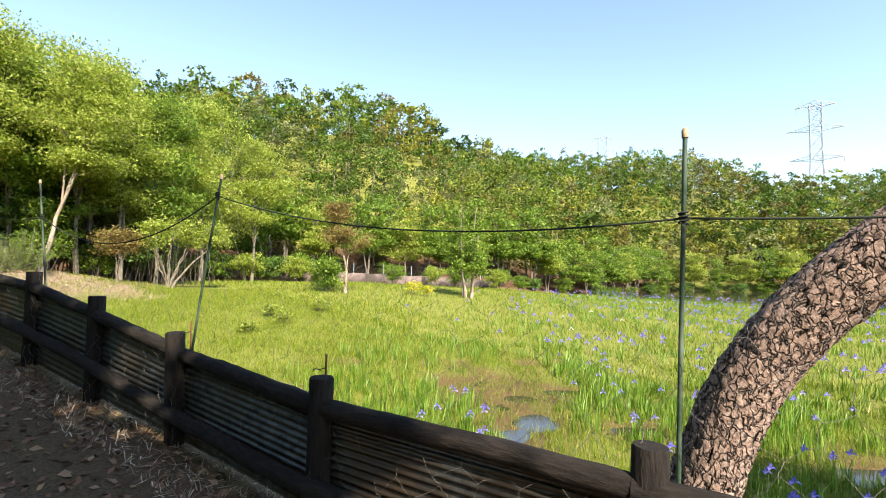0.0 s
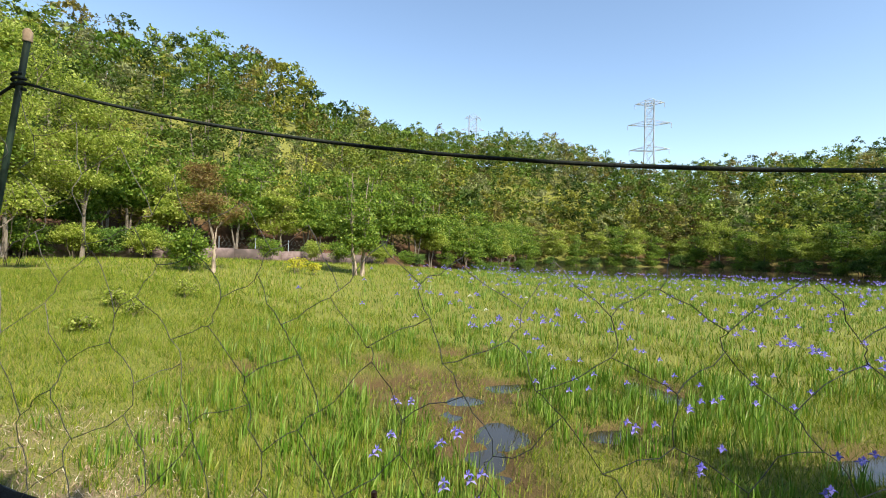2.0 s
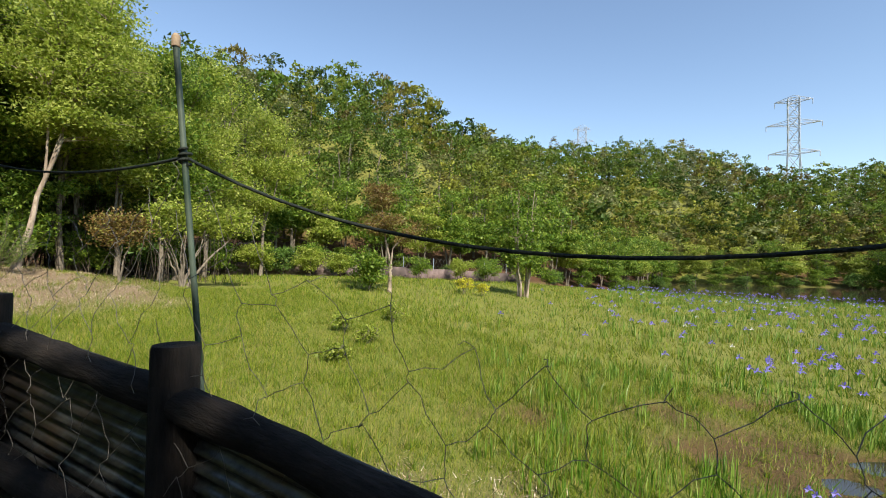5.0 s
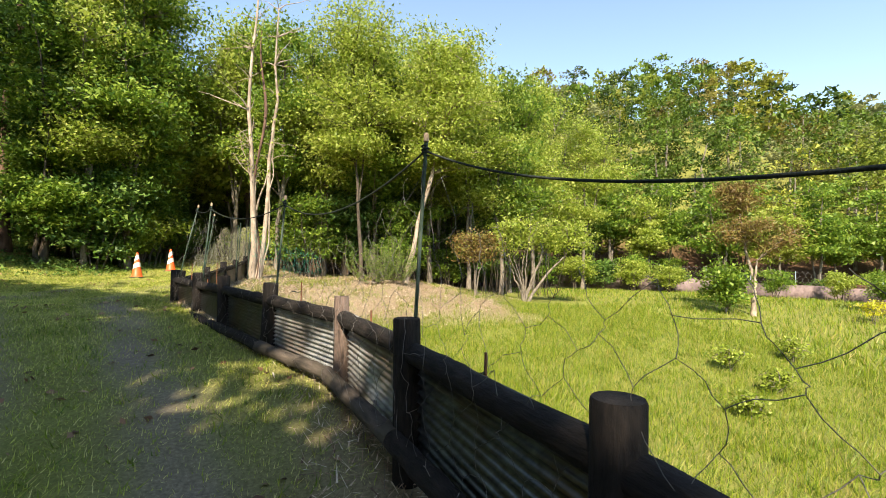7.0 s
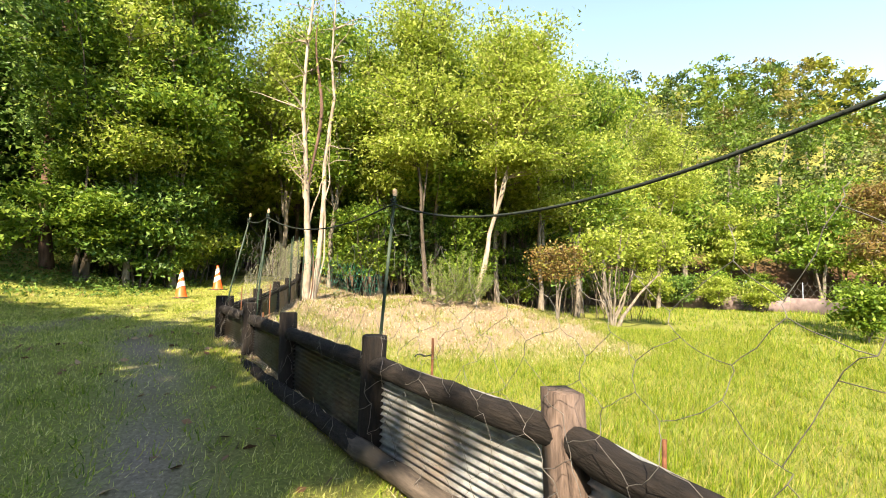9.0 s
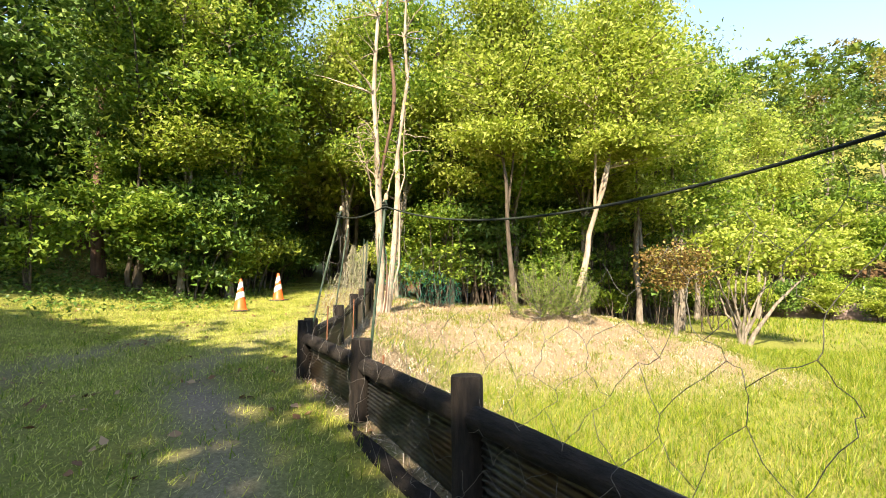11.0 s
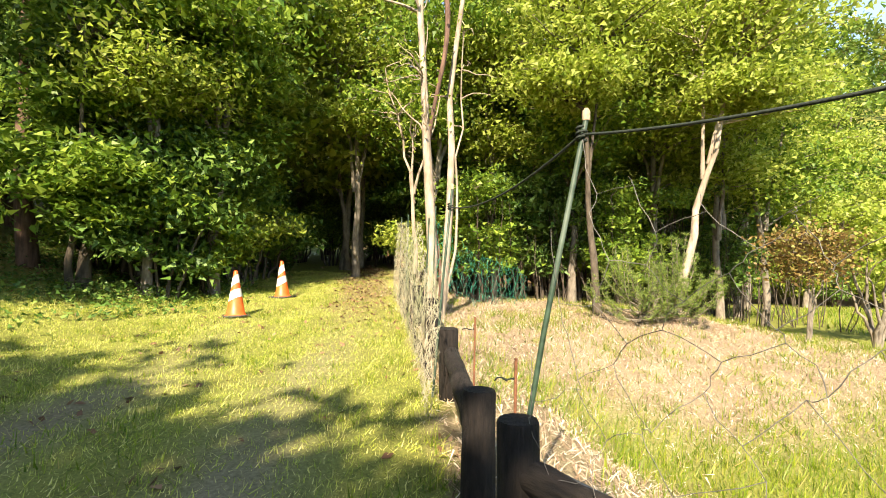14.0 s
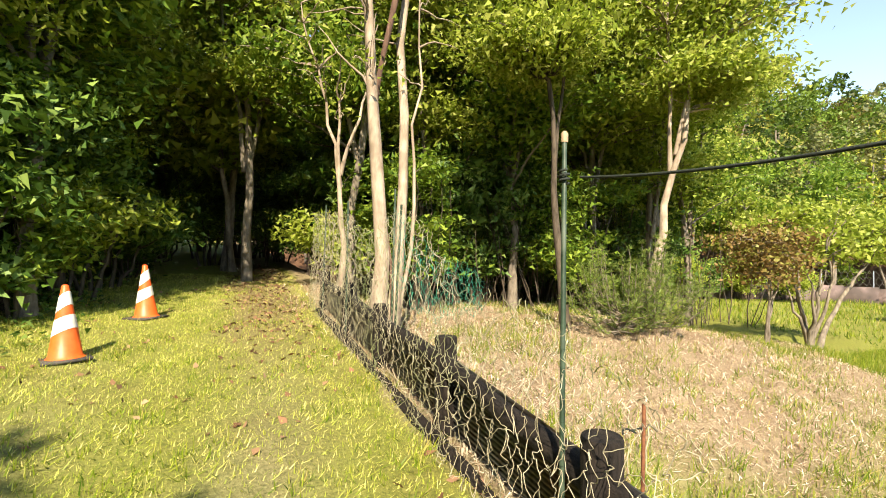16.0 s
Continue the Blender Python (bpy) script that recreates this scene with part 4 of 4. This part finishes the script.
plant(TALL, [(-27.0, 0.4), (-27.8, 2.8), (-28.6, 5.0), (-28.0, 7.6), (-29.2, 9.6), (-30.6, 6.2), (-30.2, 1.6), (-31.8, 3.6), (-26.6, 4.4), (-31.4, 8.4), (-32.6, 11.4), (-31.0, -0.6), (-33.0, 1.0), (-34.6, 5.6), (-34.0, 9.6)], 0.8, 1.2, "tall bushes behind the straw bank")
plant(SPRING[:2], [(-28.4, -5.6), (-31.4, -5.4), (-34.4, -4.6), (-32.4, -2.2), (-25.4, -6.4)], 0.8, 1.05, "spring-green trees behind the straw bank")
plant(TALL, [(-33.4, -3.2), (-36.2, -4.6), (-30.6, -6.2), (-38.2, -2.4), (-35.0, -1.0)], 0.7, 1.0, "bushes at the wood's edge")
clear(RIM + EVER + BUSH + SPRING + TALL)

# thicket of thin grey stems behind the straw bank
stems = Shape()
for _ in range(320):
    x, y = -26.2 - 5.5 * rng.random(), 0.4 + 11 * rng.random()
    z = float(land(x, y))
    h = 1.6 + 2.6 * rng.random()
    le = rng.standard_normal(2) * 0.5
    stems.tube(wander((x, y, z - 0.1), (x + le[0], y + le[1], z + h), 6, 0.05), np.linspace(0.014, 0.005, 6) * (0.6 + 0.8 * rng.random()), 5, cap=False)
tagged(new("thicket_stems", stems.mesh("thicket_stems", M_BARK_DARK, True)), "tangle of thin bare grey stems at the wood's edge", "stems", kind="stuff")

# tall cedars on the slope
for x, y, h, r in ((-21.8, -8.9, 14, 0.15), (-26.0, -8.7, 15, 0.14), (-27.3, -8.4, 15, 0.13), (-30.0, -11.4, 16, 0.17), (-33.0, -13.5, 15, 0.18), (-33.0, -8.6, 15, 0.15), (-29.0, -17.5, 15, 0.18), (-25.0, -17.0, 15, 0.18)):
    woody_tree("tall_cedar", at_land(x, y), [((0, 0, 0), (0.2, 0.2, h), r)], [((0, 0, h * 0.5), (1.8, 1.8, 1.6)), ((0, 0, h * 0.68), (1.9, 1.9, 1.6)), ((0, 0, h * 0.88), (1.3, 1.3, 1.8))], L_DARK, 0.14, 4800, M_BARK_RED,
               "tall cedar with straight reddish trunk", twig_count=30)
# unseen trees behind the start, added to shade the track
def shade_tree(crowns, count):
    return woody_tree("shade_tree", (0, 0, -50), [((0, 0, 0), (0.2, 0.8, 8.4), 0.17)], crowns, L_MID, 0.26, count, M_BARK, "unseen leafy tree added to shade the start of the track", twig_count=34, clump=0.55, sides=3, tri=True)


HIGH = [((0.0, 0.8, 8.6), (2.7, 2.5, 1.2)), ((0.2, 0.3, 7.2), (2.4, 2.2, 0.8))]
# the second kind has low crowns added to keep sky light off the fence
SHADE = [shade_tree(HIGH, 4600), shade_tree(HIGH + [((0.0, -0.6, 4.9), (2.5, 2.3, 1.1)), ((0.1, -0.8, 2.6), (2.2, 1.6, 1.0))], 8200)]
for k, (x, y) in enumerate([(5.2, -4.2), (2.2, -4.6), (-0.8, -5.0), (-4.2, -6.5), (-6.8, -8.4), (4.4, -8.2), (1.0, -8.6), (-2.4, -9.0), (-5.8, -10.2), (-9.0, -9.6)]):
    c = copy_thing(SHADE[x > -3], pose(x, y, float(land(x, y)) - 0.03, 0, 0, 15 * k))
    c["group"] = "trees shading the track"
clear(SHADE)


def far_woods():
    shape, tints = Shape(), []
    palette = np.array([(0.10, 0.20, 0.022), (0.17, 0.28, 0.035), (0.24, 0.34, 0.05), (0.30, 0.36, 0.055), (0.06, 0.13, 0.02), (0.24, 0.30, 0.12), (0.13, 0.24, 0.03), (0.20, 0.20, 0.05), (0.12, 0.22, 0.03)])
    placed, heights = [], []
    tries = rng.random((26000, 2)) * np.array([230, 230]) + np.array([-115, -2])
    s, along = shore_dist(tries[:, 0], tries[:, 1])
    ok = (s > 3.5) & (s < 85) & (np.hypot(tries[:, 0], tries[:, 1]) < 190) & (tries[:, 0] < 95) & (tries[:, 1] > 0)
    tries, s = tries[ok], s[ok]
    back = rng.random((2600, 2)) * np.array([75, 52]) + np.array([-85, -52])
    back = back[(back[:, 1] < -21) | (back[:, 0] < -42)]
    tries, s = np.vstack([tries, back]), np.concatenate([s, np.full(len(back), 40.0)])
    cells = {}
    for (x, y), sd in zip(tries, s):
        gap = 3.0 if sd < 18 else 4.2
        key = (int(x // 4.5), int(y // 4.5))
        if any((x - a) ** 2 + (y - b) ** 2 < gap ** 2 for i in (-1, 0, 1) for j in (-1, 0, 1) for a, b in cells.get((key[0] + i, key[1] + j), ())):
            continue
        cells.setdefault(key, []).append((x, y))
        placed.append((x, y, sd))
    for x, y, sd in placed:
        h = 6.5 + 4.5 * rng.random() + (2.0 if y > 70 else 0)
        z = float(land(x, y))
        dist = math.hypot(x, y)
        n = 300 if y < 0 else 1400 if dist < 65 else 560
        size = 0.20 if dist < 65 else 0.39
        rad = np.array([2.1 + 0.9 * rng.random(), 2.1 + 0.9 * rng.random(), h * 0.38])
        c = np.array([x, y, z + h * 0.66])
        cl = crown_points(24, c, rad, 0.72)
        low = crown_points(8, (x, y, z + h * 0.25), (1.7, 1.7, h * 0.22), 0.3)
        cl = np.vstack([cl, low])
        pts = cl[rng.integers(0, len(cl), n)] + rng.standard_normal((n, 3)) * np.array([0.38, 0.38, 0.24])
        leaves(shape, pts, size, 1.0, 1.3, True)
        # woods with y below 0 take a flat half of the palette tone
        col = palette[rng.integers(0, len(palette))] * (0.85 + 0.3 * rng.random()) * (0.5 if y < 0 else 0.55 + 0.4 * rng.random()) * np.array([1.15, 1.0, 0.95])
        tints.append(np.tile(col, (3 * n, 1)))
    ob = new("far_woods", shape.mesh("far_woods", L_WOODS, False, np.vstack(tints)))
    tagged(ob, "mixed spring woods covering the hills round the marsh", "woods", kind="stuff")
    wood = Shape()
    for x, y, sd in placed:
        if sd < 30 and math.hypot(x, y) < 75:
            z = float(land(x, y))
            wood.tube([(x, y, z - 0.1), (x + 0.2 * rng.standard_normal(), y + 0.2 * rng.standard_normal(), z + 3.0), (x + 0.3, y, z + 6.0)], [0.12, 0.10, 0.04], 6, cap=False)
    tagged(new("far_trunks", wood.mesh("far_trunks", M_BARK)), "bare trunks among the hillside woods", "trunks", kind="stuff")


far_woods()

# ---- retaining wall along the hill foot ----
wall = thing("retaining_wall", (0, 0, 0), "low weathered pinkish concrete retaining wall with mesh fence", "wall")
wall["kind"] = "structure"
line = [(-37.5, 9), (-35.6, 14), (-33.9, 19.5), (-31.2, 24.5), (-28.6, 28.8), (-26.2, 32.6), (-24.2, 36.2)]
for (x0, y0), (x1, y1) in zip(line[:-1], line[1:]):
    ln, ang = math.hypot(x1 - x0, y1 - y0), math.atan2(y1 - y0, x1 - x0)
    for k in range(3):
        f = (k + 0.5) / 3
        x, y = x0 + (x1 - x0) * f, y0 + (y1 - y0) * f
        g = float(land(x, y))
        part("wall_panel", Shape().box((x, y, g + 0.30), (ln / 3 - 0.012, 0.16, 1.1), ang), M_CONCRETE, wall)
    for k in range(2):
        f = (k + 0.25) / 2
        x, y = x0 + (x1 - x0) * f, y0 + (y1 - y0) * f
        part("mesh_post", Shape().tube([(x, y, float(land(x, y)) + 0.6), (x, y, float(land(x, y)) + 1.7)], 0.025, 6), M_STEEL, wall)
lx = np.array([p[0] for p in line])
ly = np.array([p[1] for p in line])
wf = np.stack([lx, ly, land(lx, ly) + 0.86], 1)
wire_fence = net_surface(wf, wf + np.array([0, 0, 0.85]), 0.3, 0.28, 0.01, 0.007, "mesh_fence", M_WIRE, "sagging wire mesh above the retaining wall")


# ---- pylons ----
def pylon(x, y, top, width, label):
    height = top - float(land(x, y)) + 0.3
    t = thing("power_pylon", (x, y, top - height), label, "pylon", "power pylons")
    s = Shape()
    levels = [0, 0.14, 0.28, 0.42, 0.55, 0.66, 0.76, 0.86, 0.95, 1.0]

    def half(f):
        return width * (0.5 - 0.20 * min(f / 0.6, 1))
    corner = ((-1, -1), (1, -1), (1, 1), (-1, 1))
    for f0, f1 in zip(levels[:-1], levels[1:]):
        for k in range(4):
            (a, b), (c, d) = corner[k], corner[(k + 1) % 4]
            h0, h1 = half(f0), half(f1)
            p0, p1 = (a * h0, b * h0, f0 * height), (a * h1, b * h1, f1 * height)
            q0, q1 = (c * h0, d * h0, f0 * height), (c * h1, d * h1, f1 * height)
            s.tube([p0, p1], 0.18, 4, cap=False)
            s.tube([p0, q1], 0.12, 4, cap=False)
            s.tube([q0, p1], 0.12, 4, cap=False)
            s.tube([p1, q1], 0.12, 4, cap=False)
    part("lattice_tower", s, M_STEEL, t)
    for f, w in ((1 - 25 / height, 17 / height), (1 - 12 / height, 18.5 / height), (1 - 1.5 / height, 12.5 / height)):
        arm = Shape()
        for sg in (-1, 1):
            for d in (-1, 1):
                arm.tube([(0, d * half(f), f * height), (sg * w * height * 0.55, 0, f * height + 0.6)], 0.17, 4, cap=False)
                arm.tube([(0, d * half(f), (f + 0.045) * height), (sg * w * height * 0.55, 0, f * height + 0.6)], 0.13, 4, cap=False)
            arm.tube([(sg * w * height * 0.55, 0, f * height + 0.6), (sg * w * height * 0.55, 0, f * height - 1.8)], 0.16, 4, cap=False)
        part("cross_arm", arm, M_STEEL, t)
    return t


pylon(-6.0, 260.0, 79, 7.0, "tall grey lattice power pylon behind the hill").rotation_euler = (0, 0, 0.1)
pylon(-150.0, 385.0, 119, 11, "distant grey lattice power pylon behind the hill").rotation_euler = (0, 0, 0.5)


# ---- grass and flowers ----
def stuff(name, shape, material, label, category):
    return tagged(new(name, shape.mesh(name, material)), label, category, kind="stuff")


def scatter(n, x0, x1, y0, y1, keep):
    p = rng.random((n, 2)) * np.array([x1 - x0, y1 - y0]) + np.array([x0, y0])
    m = rng.random(n) < keep(p[:, 0], p[:, 1])
    p = p[m]
    return on_land(p[:, 0], p[:, 1], -0.01)


def in_marsh(x, y):
    d = y - fence_y(x)
    s, _ = shore_dist(x, y)
    c = cover(x, y)
    return sstep(0.6, 2.4, d + 0.4 * lump(x, y, 1.5)) * (s < -0.8) * (1 - 0.92 * c[..., 1]) * (1 - 0.8 * c[..., 2]) * (land(x, y) > -0.09)


near = Shape()
p = scatter(420000, -23, 7, -2.0, 12, in_marsh)
blades(near, p, (0.12 + 0.035 * lump(p[:, 0], p[:, 1], 0.6)) * (0.6 + 0.8 * rng.random(len(p))), 0.010, 0.9, 1)
stuff("meadow_grass", near, G_MEADOW, "yellow-green marsh grass", "grass")
clumps = Shape()
c = scatter(15000, -23, 7, -1.0, 15, lambda x, y: in_marsh(x, y) * np.clip(0.5 + 0.5 * lump(x, y, 1.9, 1.0), 0.05, 1))
b = np.repeat(c, 11, 0) + rng.standard_normal((len(c) * 11, 3)) * np.array([0.05, 0.05, 0])
blades(clumps, b, np.repeat(0.12 + 0.13 * rng.random(len(c)), 11), 0.012, 1.2, 1)
stuff("sedge_tufts", clumps, G_MEADOW, "taller tufts of sedge standing in the marsh grass", "grass")
far = Shape()
p = scatter(190000, -32, 30, 11, 62, lambda x, y: in_marsh(x, y) * np.clip(1.3 - np.hypot(x + 5, y) / 60, 0.1, 1))
blades(far, p, 0.20 + 0.06 * lump(p[:, 0], p[:, 1], 0.4), 0.03, 0.8, 1)
stuff("far_meadow_grass", far, G_MEADOW, "bright green marsh grass in the distance", "grass")


def iris_zone(x, y):
    return np.clip(sstep(-10, -3, x + 0.35 * (y - 3)) * (0.38 + 0.5 * lump(x, y, 0.75, 2.0)), 0.0, 1) * (in_marsh(x, y) > 0.5)


def iris_clumps(n, x0, x1, y0, y1, per, height, width, segs):
    s = Shape()
    c = scatter(n, x0, x1, y0, y1, iris_zone)
    b = np.repeat(c, per, 0) + rng.standard_normal((len(c) * per, 3)) * np.array([0.06, 0.06, 0.0])
    blades(s, b, np.repeat(height * (0.7 + 0.5 * rng.random(len(c))), per), width, 0.5, segs)
    return s, c


s1, c1 = iris_clumps(8000, -14, 8, 2.5, 12, 8, 0.34, 0.016, 2)
stuff("iris_leaves", s1, G_IRIS, "clumps of upright sword-shaped iris leaves", "plants")
s2, c2 = iris_clumps(17000, -18, 32, 12, 60, 5, 0.40, 0.032, 1)
stuff("far_iris_leaves", s2, G_IRIS, "distant beds of iris leaves", "plants")


def iris_bloom(s, c, size):
    for k in range(3):
        a = k * 2.094 + rng.random() * 0.5
        d = np.array([math.cos(a), math.sin(a), 0])
        e = np.array([-d[1], d[0], 0])
        up = np.array([0, 0, 1.0])
        s.add([c, c + d * 0.55 * size + e * 0.32 * size + up * 0.12 * size, c + d * size - up * 0.28 * size, c + d * 0.55 * size - e * 0.32 * size + up * 0.12 * size], [(0, 1, 2, 3)])
        d2 = np.array([math.cos(a + 1.05), math.sin(a + 1.05), 0])
        e2 = np.array([-d2[1], d2[0], 0])
        s.add([c, c + d2 * 0.22 * size + e2 * 0.18 * size + up * 0.4 * size, c + d2 * 0.3 * size + up * 0.8 * size, c + d2 * 0.22 * size - e2 * 0.18 * size + up * 0.4 * size], [(0, 1, 2, 3)])


def iris_flower(x, y, h):
    t = thing("iris_flower", (x, y, float(land(x, y))), "purple iris in bloom among its sword leaves", "flower", "irises in bloom")
    part("stem", Shape().tube([(0, 0, -0.03), (0.01, 0.0, h * 0.5), (0.0, 0.01, h)], 0.004, 5), G_IRIS, t)
    b = Shape()
    for _ in range(2):
        iris_bloom(b, np.array([0.02 * rng.standard_normal(), 0.02 * rng.standard_normal(), h - 0.05 * _]), 0.065)
    part("bloom", b, P_IRIS, t, "violet petals")


close = c1[(c1[:, 1] < 7.5) & (c1[:, 0] + 0.35 * c1[:, 1] > -3.2)]
for q in close[rng.permutation(len(close))[:50]]:
    iris_flower(q[0], q[1], 0.36 + 0.12 * rng.random())
bl = Shape()
right = c1[c1[:, 0] + 0.3 * c1[:, 1] > -2.5]
for q in right[rng.permutation(len(right))[:110]]:
    iris_bloom(bl, q + np.array([0, 0, 0.42 + 0.1 * rng.random()]), 0.07)
lot = c2[np.lexsort((rng.random(len(c2)),))][:1500]
for q in lot:
    iris_bloom(bl, q + np.array([0, 0, 0.5 + 0.12 * rng.random()]), 0.11)
stuff("iris_blooms", bl, P_IRIS, "scattered violet iris blooms across the marsh", "flowers")
wh = Shape()
for q in c2[rng.permutation(len(c2))[:60]]:
    iris_bloom(wh, q + np.array([0, 0, 0.55]), 0.09)
stuff("white_blooms", wh, P_WHITE, "a few white iris blooms", "flowers")

# short turf on the track, straw on the bank, leaf litter under the trees
def on_track(x, y):
    d = y - fence_y(x)
    c = cover(x, y)
    return (d < -0.05) * (d > -9) * (1 - 0.85 * c[..., 0]) * (1 - 0.8 * c[..., 2]) * (1 - 0.6 * c[..., 1])


turf = Shape()
p = scatter(330000, -31, -5, -8.0, 0.5, on_track)
blades(turf, p, 0.028 + 0.04 * rng.random(len(p)) ** 2, 0.007 + 0.004 * rng.random(len(p)), 1.6, 1)
stuff("track_turf", turf, G_PATH, "short worn yellow-green turf on the track", "grass")
weeds = Shape()
c = scatter(12000, -29, -6, -7.5, 0.3, lambda x, y: on_track(x, y) * np.clip(0.35 + 0.5 * lump(x, y, 2.3, 5.0), 0.02, 1))
b = np.repeat(c, 9, 0) + rng.standard_normal((len(c) * 9, 3)) * np.array([0.05, 0.05, 0])
blades(weeds, b, np.repeat(0.05 + 0.07 * rng.random(len(c)), 9), 0.010, 1.6, 1)
stuff("track_tufts", weeds, G_MEADOW, "greener grass tufts scattered over the worn track", "grass")
straw = Shape()
p = scatter(330000, -29, 2, -3, 9, lambda x, y: cover(x, y)[..., 1] * (y > fence_y(x) - 0.5))
az = rng.random(len(p)) * 6.283
ln = 0.04 + 0.10 * rng.random(len(p))
dirs = np.stack([np.cos(az), np.sin(az), 0.5 * rng.standard_normal(len(p)) + 0.2], 1)
wd = np.stack([-np.sin(az), np.cos(az), np.zeros(len(p))], 1) * (0.003 + 0.005 * rng.random((len(p), 1)) ** 2)
e = dirs * ln[:, None] / 2
mid = p + np.array([0, 0, 0.03])
i3 = np.arange(len(p))[:, None] * 3
straw.add(np.stack([mid - e - wd, mid - e + wd, mid + e], 1).reshape(-1, 3), np.hstack([i3, i3 + 1, i3 + 2, i3 + 2]))
stuff("dry_straw", straw, G_DRY, "pale cut straw and dry stalks on the bank", "straw")
lit = Shape()
p = scatter(60000, -34, 3, -9, 1.7, lambda x, y: cover(x, y)[..., 2] * (y < fence_y(x)))
leaves(lit, p + np.array([0, 0, 0.02]), 0.05, 2.0)
stuff("leaf_litter", lit, G_LITTER, "brown fallen leaves along the track", "leaves")

under = Shape()
p = scatter(52000, -33, -19, -10.5, -3.6, lambda x, y: sstep(-3.9, -5.2, y - fence_y(x) + 0.5 * lump(x, y, 1.1) - 0.9 * sstep(-23, -25, x)) * np.clip(0.45 + 0.5 * lump(x, y, 1.6, 3.0), 0.05, 1) * sstep(-20.5, -24.5, x))
leaves(under, p + np.array([0, 0, 1.0]) * (0.03 + 0.22 * rng.random((len(p), 1)) ** 2), 0.055, 1.6, 1.5, True)
stuff("undergrowth", under, L_DARK, "low leafy undergrowth at the wood's foot", "plants")
# green tufts among the straw and along the bank
tufts = Shape()
c = scatter(24000, -28, 3, -2.5, 9, lambda x, y: cover(x, y)[..., 1] * (y > fence_y(x) + 0.3) * np.clip(0.35 + 0.5 * lump(x, y, 1.1, 4.0), 0.03, 1))
b = np.repeat(c, 9, 0) + rng.standard_normal((len(c) * 9, 3)) * np.array([0.06, 0.06, 0])
blades(tufts, b, 0.07 + 0.10 * rng.random(len(b)), 0.011, 1.2, 1)
stuff("bank_tufts", tufts, G_MEADOW, "green grass tufts pushing through the straw", "grass")


def sapling(x, y, h, leaf, label):
    woody_tree("marsh_sapling", at_land(x, y), [((0, 0, 0), (0.12 * q, 0.08 * q * q - 0.05, h * 0.8), 0.008) for q in (-1.5, -0.5, 0.5, 1.5)], [((0, 0, h * 0.65), (h * 0.75, h * 0.75, h * 0.4))], leaf, 0.05, 480, M_BARK, label, "plant", twig_count=24, clump=0.12)


SAPLINGS = [(-15.0, 8.6, 0.5), (-15.3, 10.8, 0.5), (-13.8, 8.3, 0.4), (-13.1, 6.8, 0.35)]
RODS = [(-4.66, 1.86, 2.02), (-2.78, 2.02, 1.92), (-9.68, 0.90, 2.52), (-10.45, 0.76, 2.54), (-11.3, 0.61, 2.57), (-12.6, 0.1, 2.74), (-15.62, -1.24, 2.66), (-17.66, -1.84, 2.90), (-19.2, -1.62, 2.92)]
for x, y, h in SAPLINGS:
    sapling(x, y, h, L_SPRING, "small leafy sapling standing in marsh grass")
for x, y, h in ((-18.4, 19.0, 0.7), (-18.9, 19.8, 0.8), (-17.7, 19.6, 0.6)):
    sapling(x, y, h, P_YELLOW, "bright yellow-green bush at the marsh edge")
for x, y, top in RODS:
    g = float(land(x, y))
    rod = thing("iron_rod", (x, y, g), "thin rusty iron stake driven in behind the fence", "stake", "iron stakes")
    part("rod", Shape().tube([(0, 0, -0.1), (0.01, 0.0, top - g)], 0.008, 7), M_IRON, rod)
    a = np.linspace(0, 5.5, 12)
    part("tie_wire", Shape().tube(np.stack([0.016 * np.cos(a * 2), -0.016 + 0.02 * np.sin(a * 2) - 0.012 * a, top - g - 0.10 + 0.006 * np.sin(a * 3)], 1), 0.004, 5), M_ROPE, rod, "twisted dark wire tie")
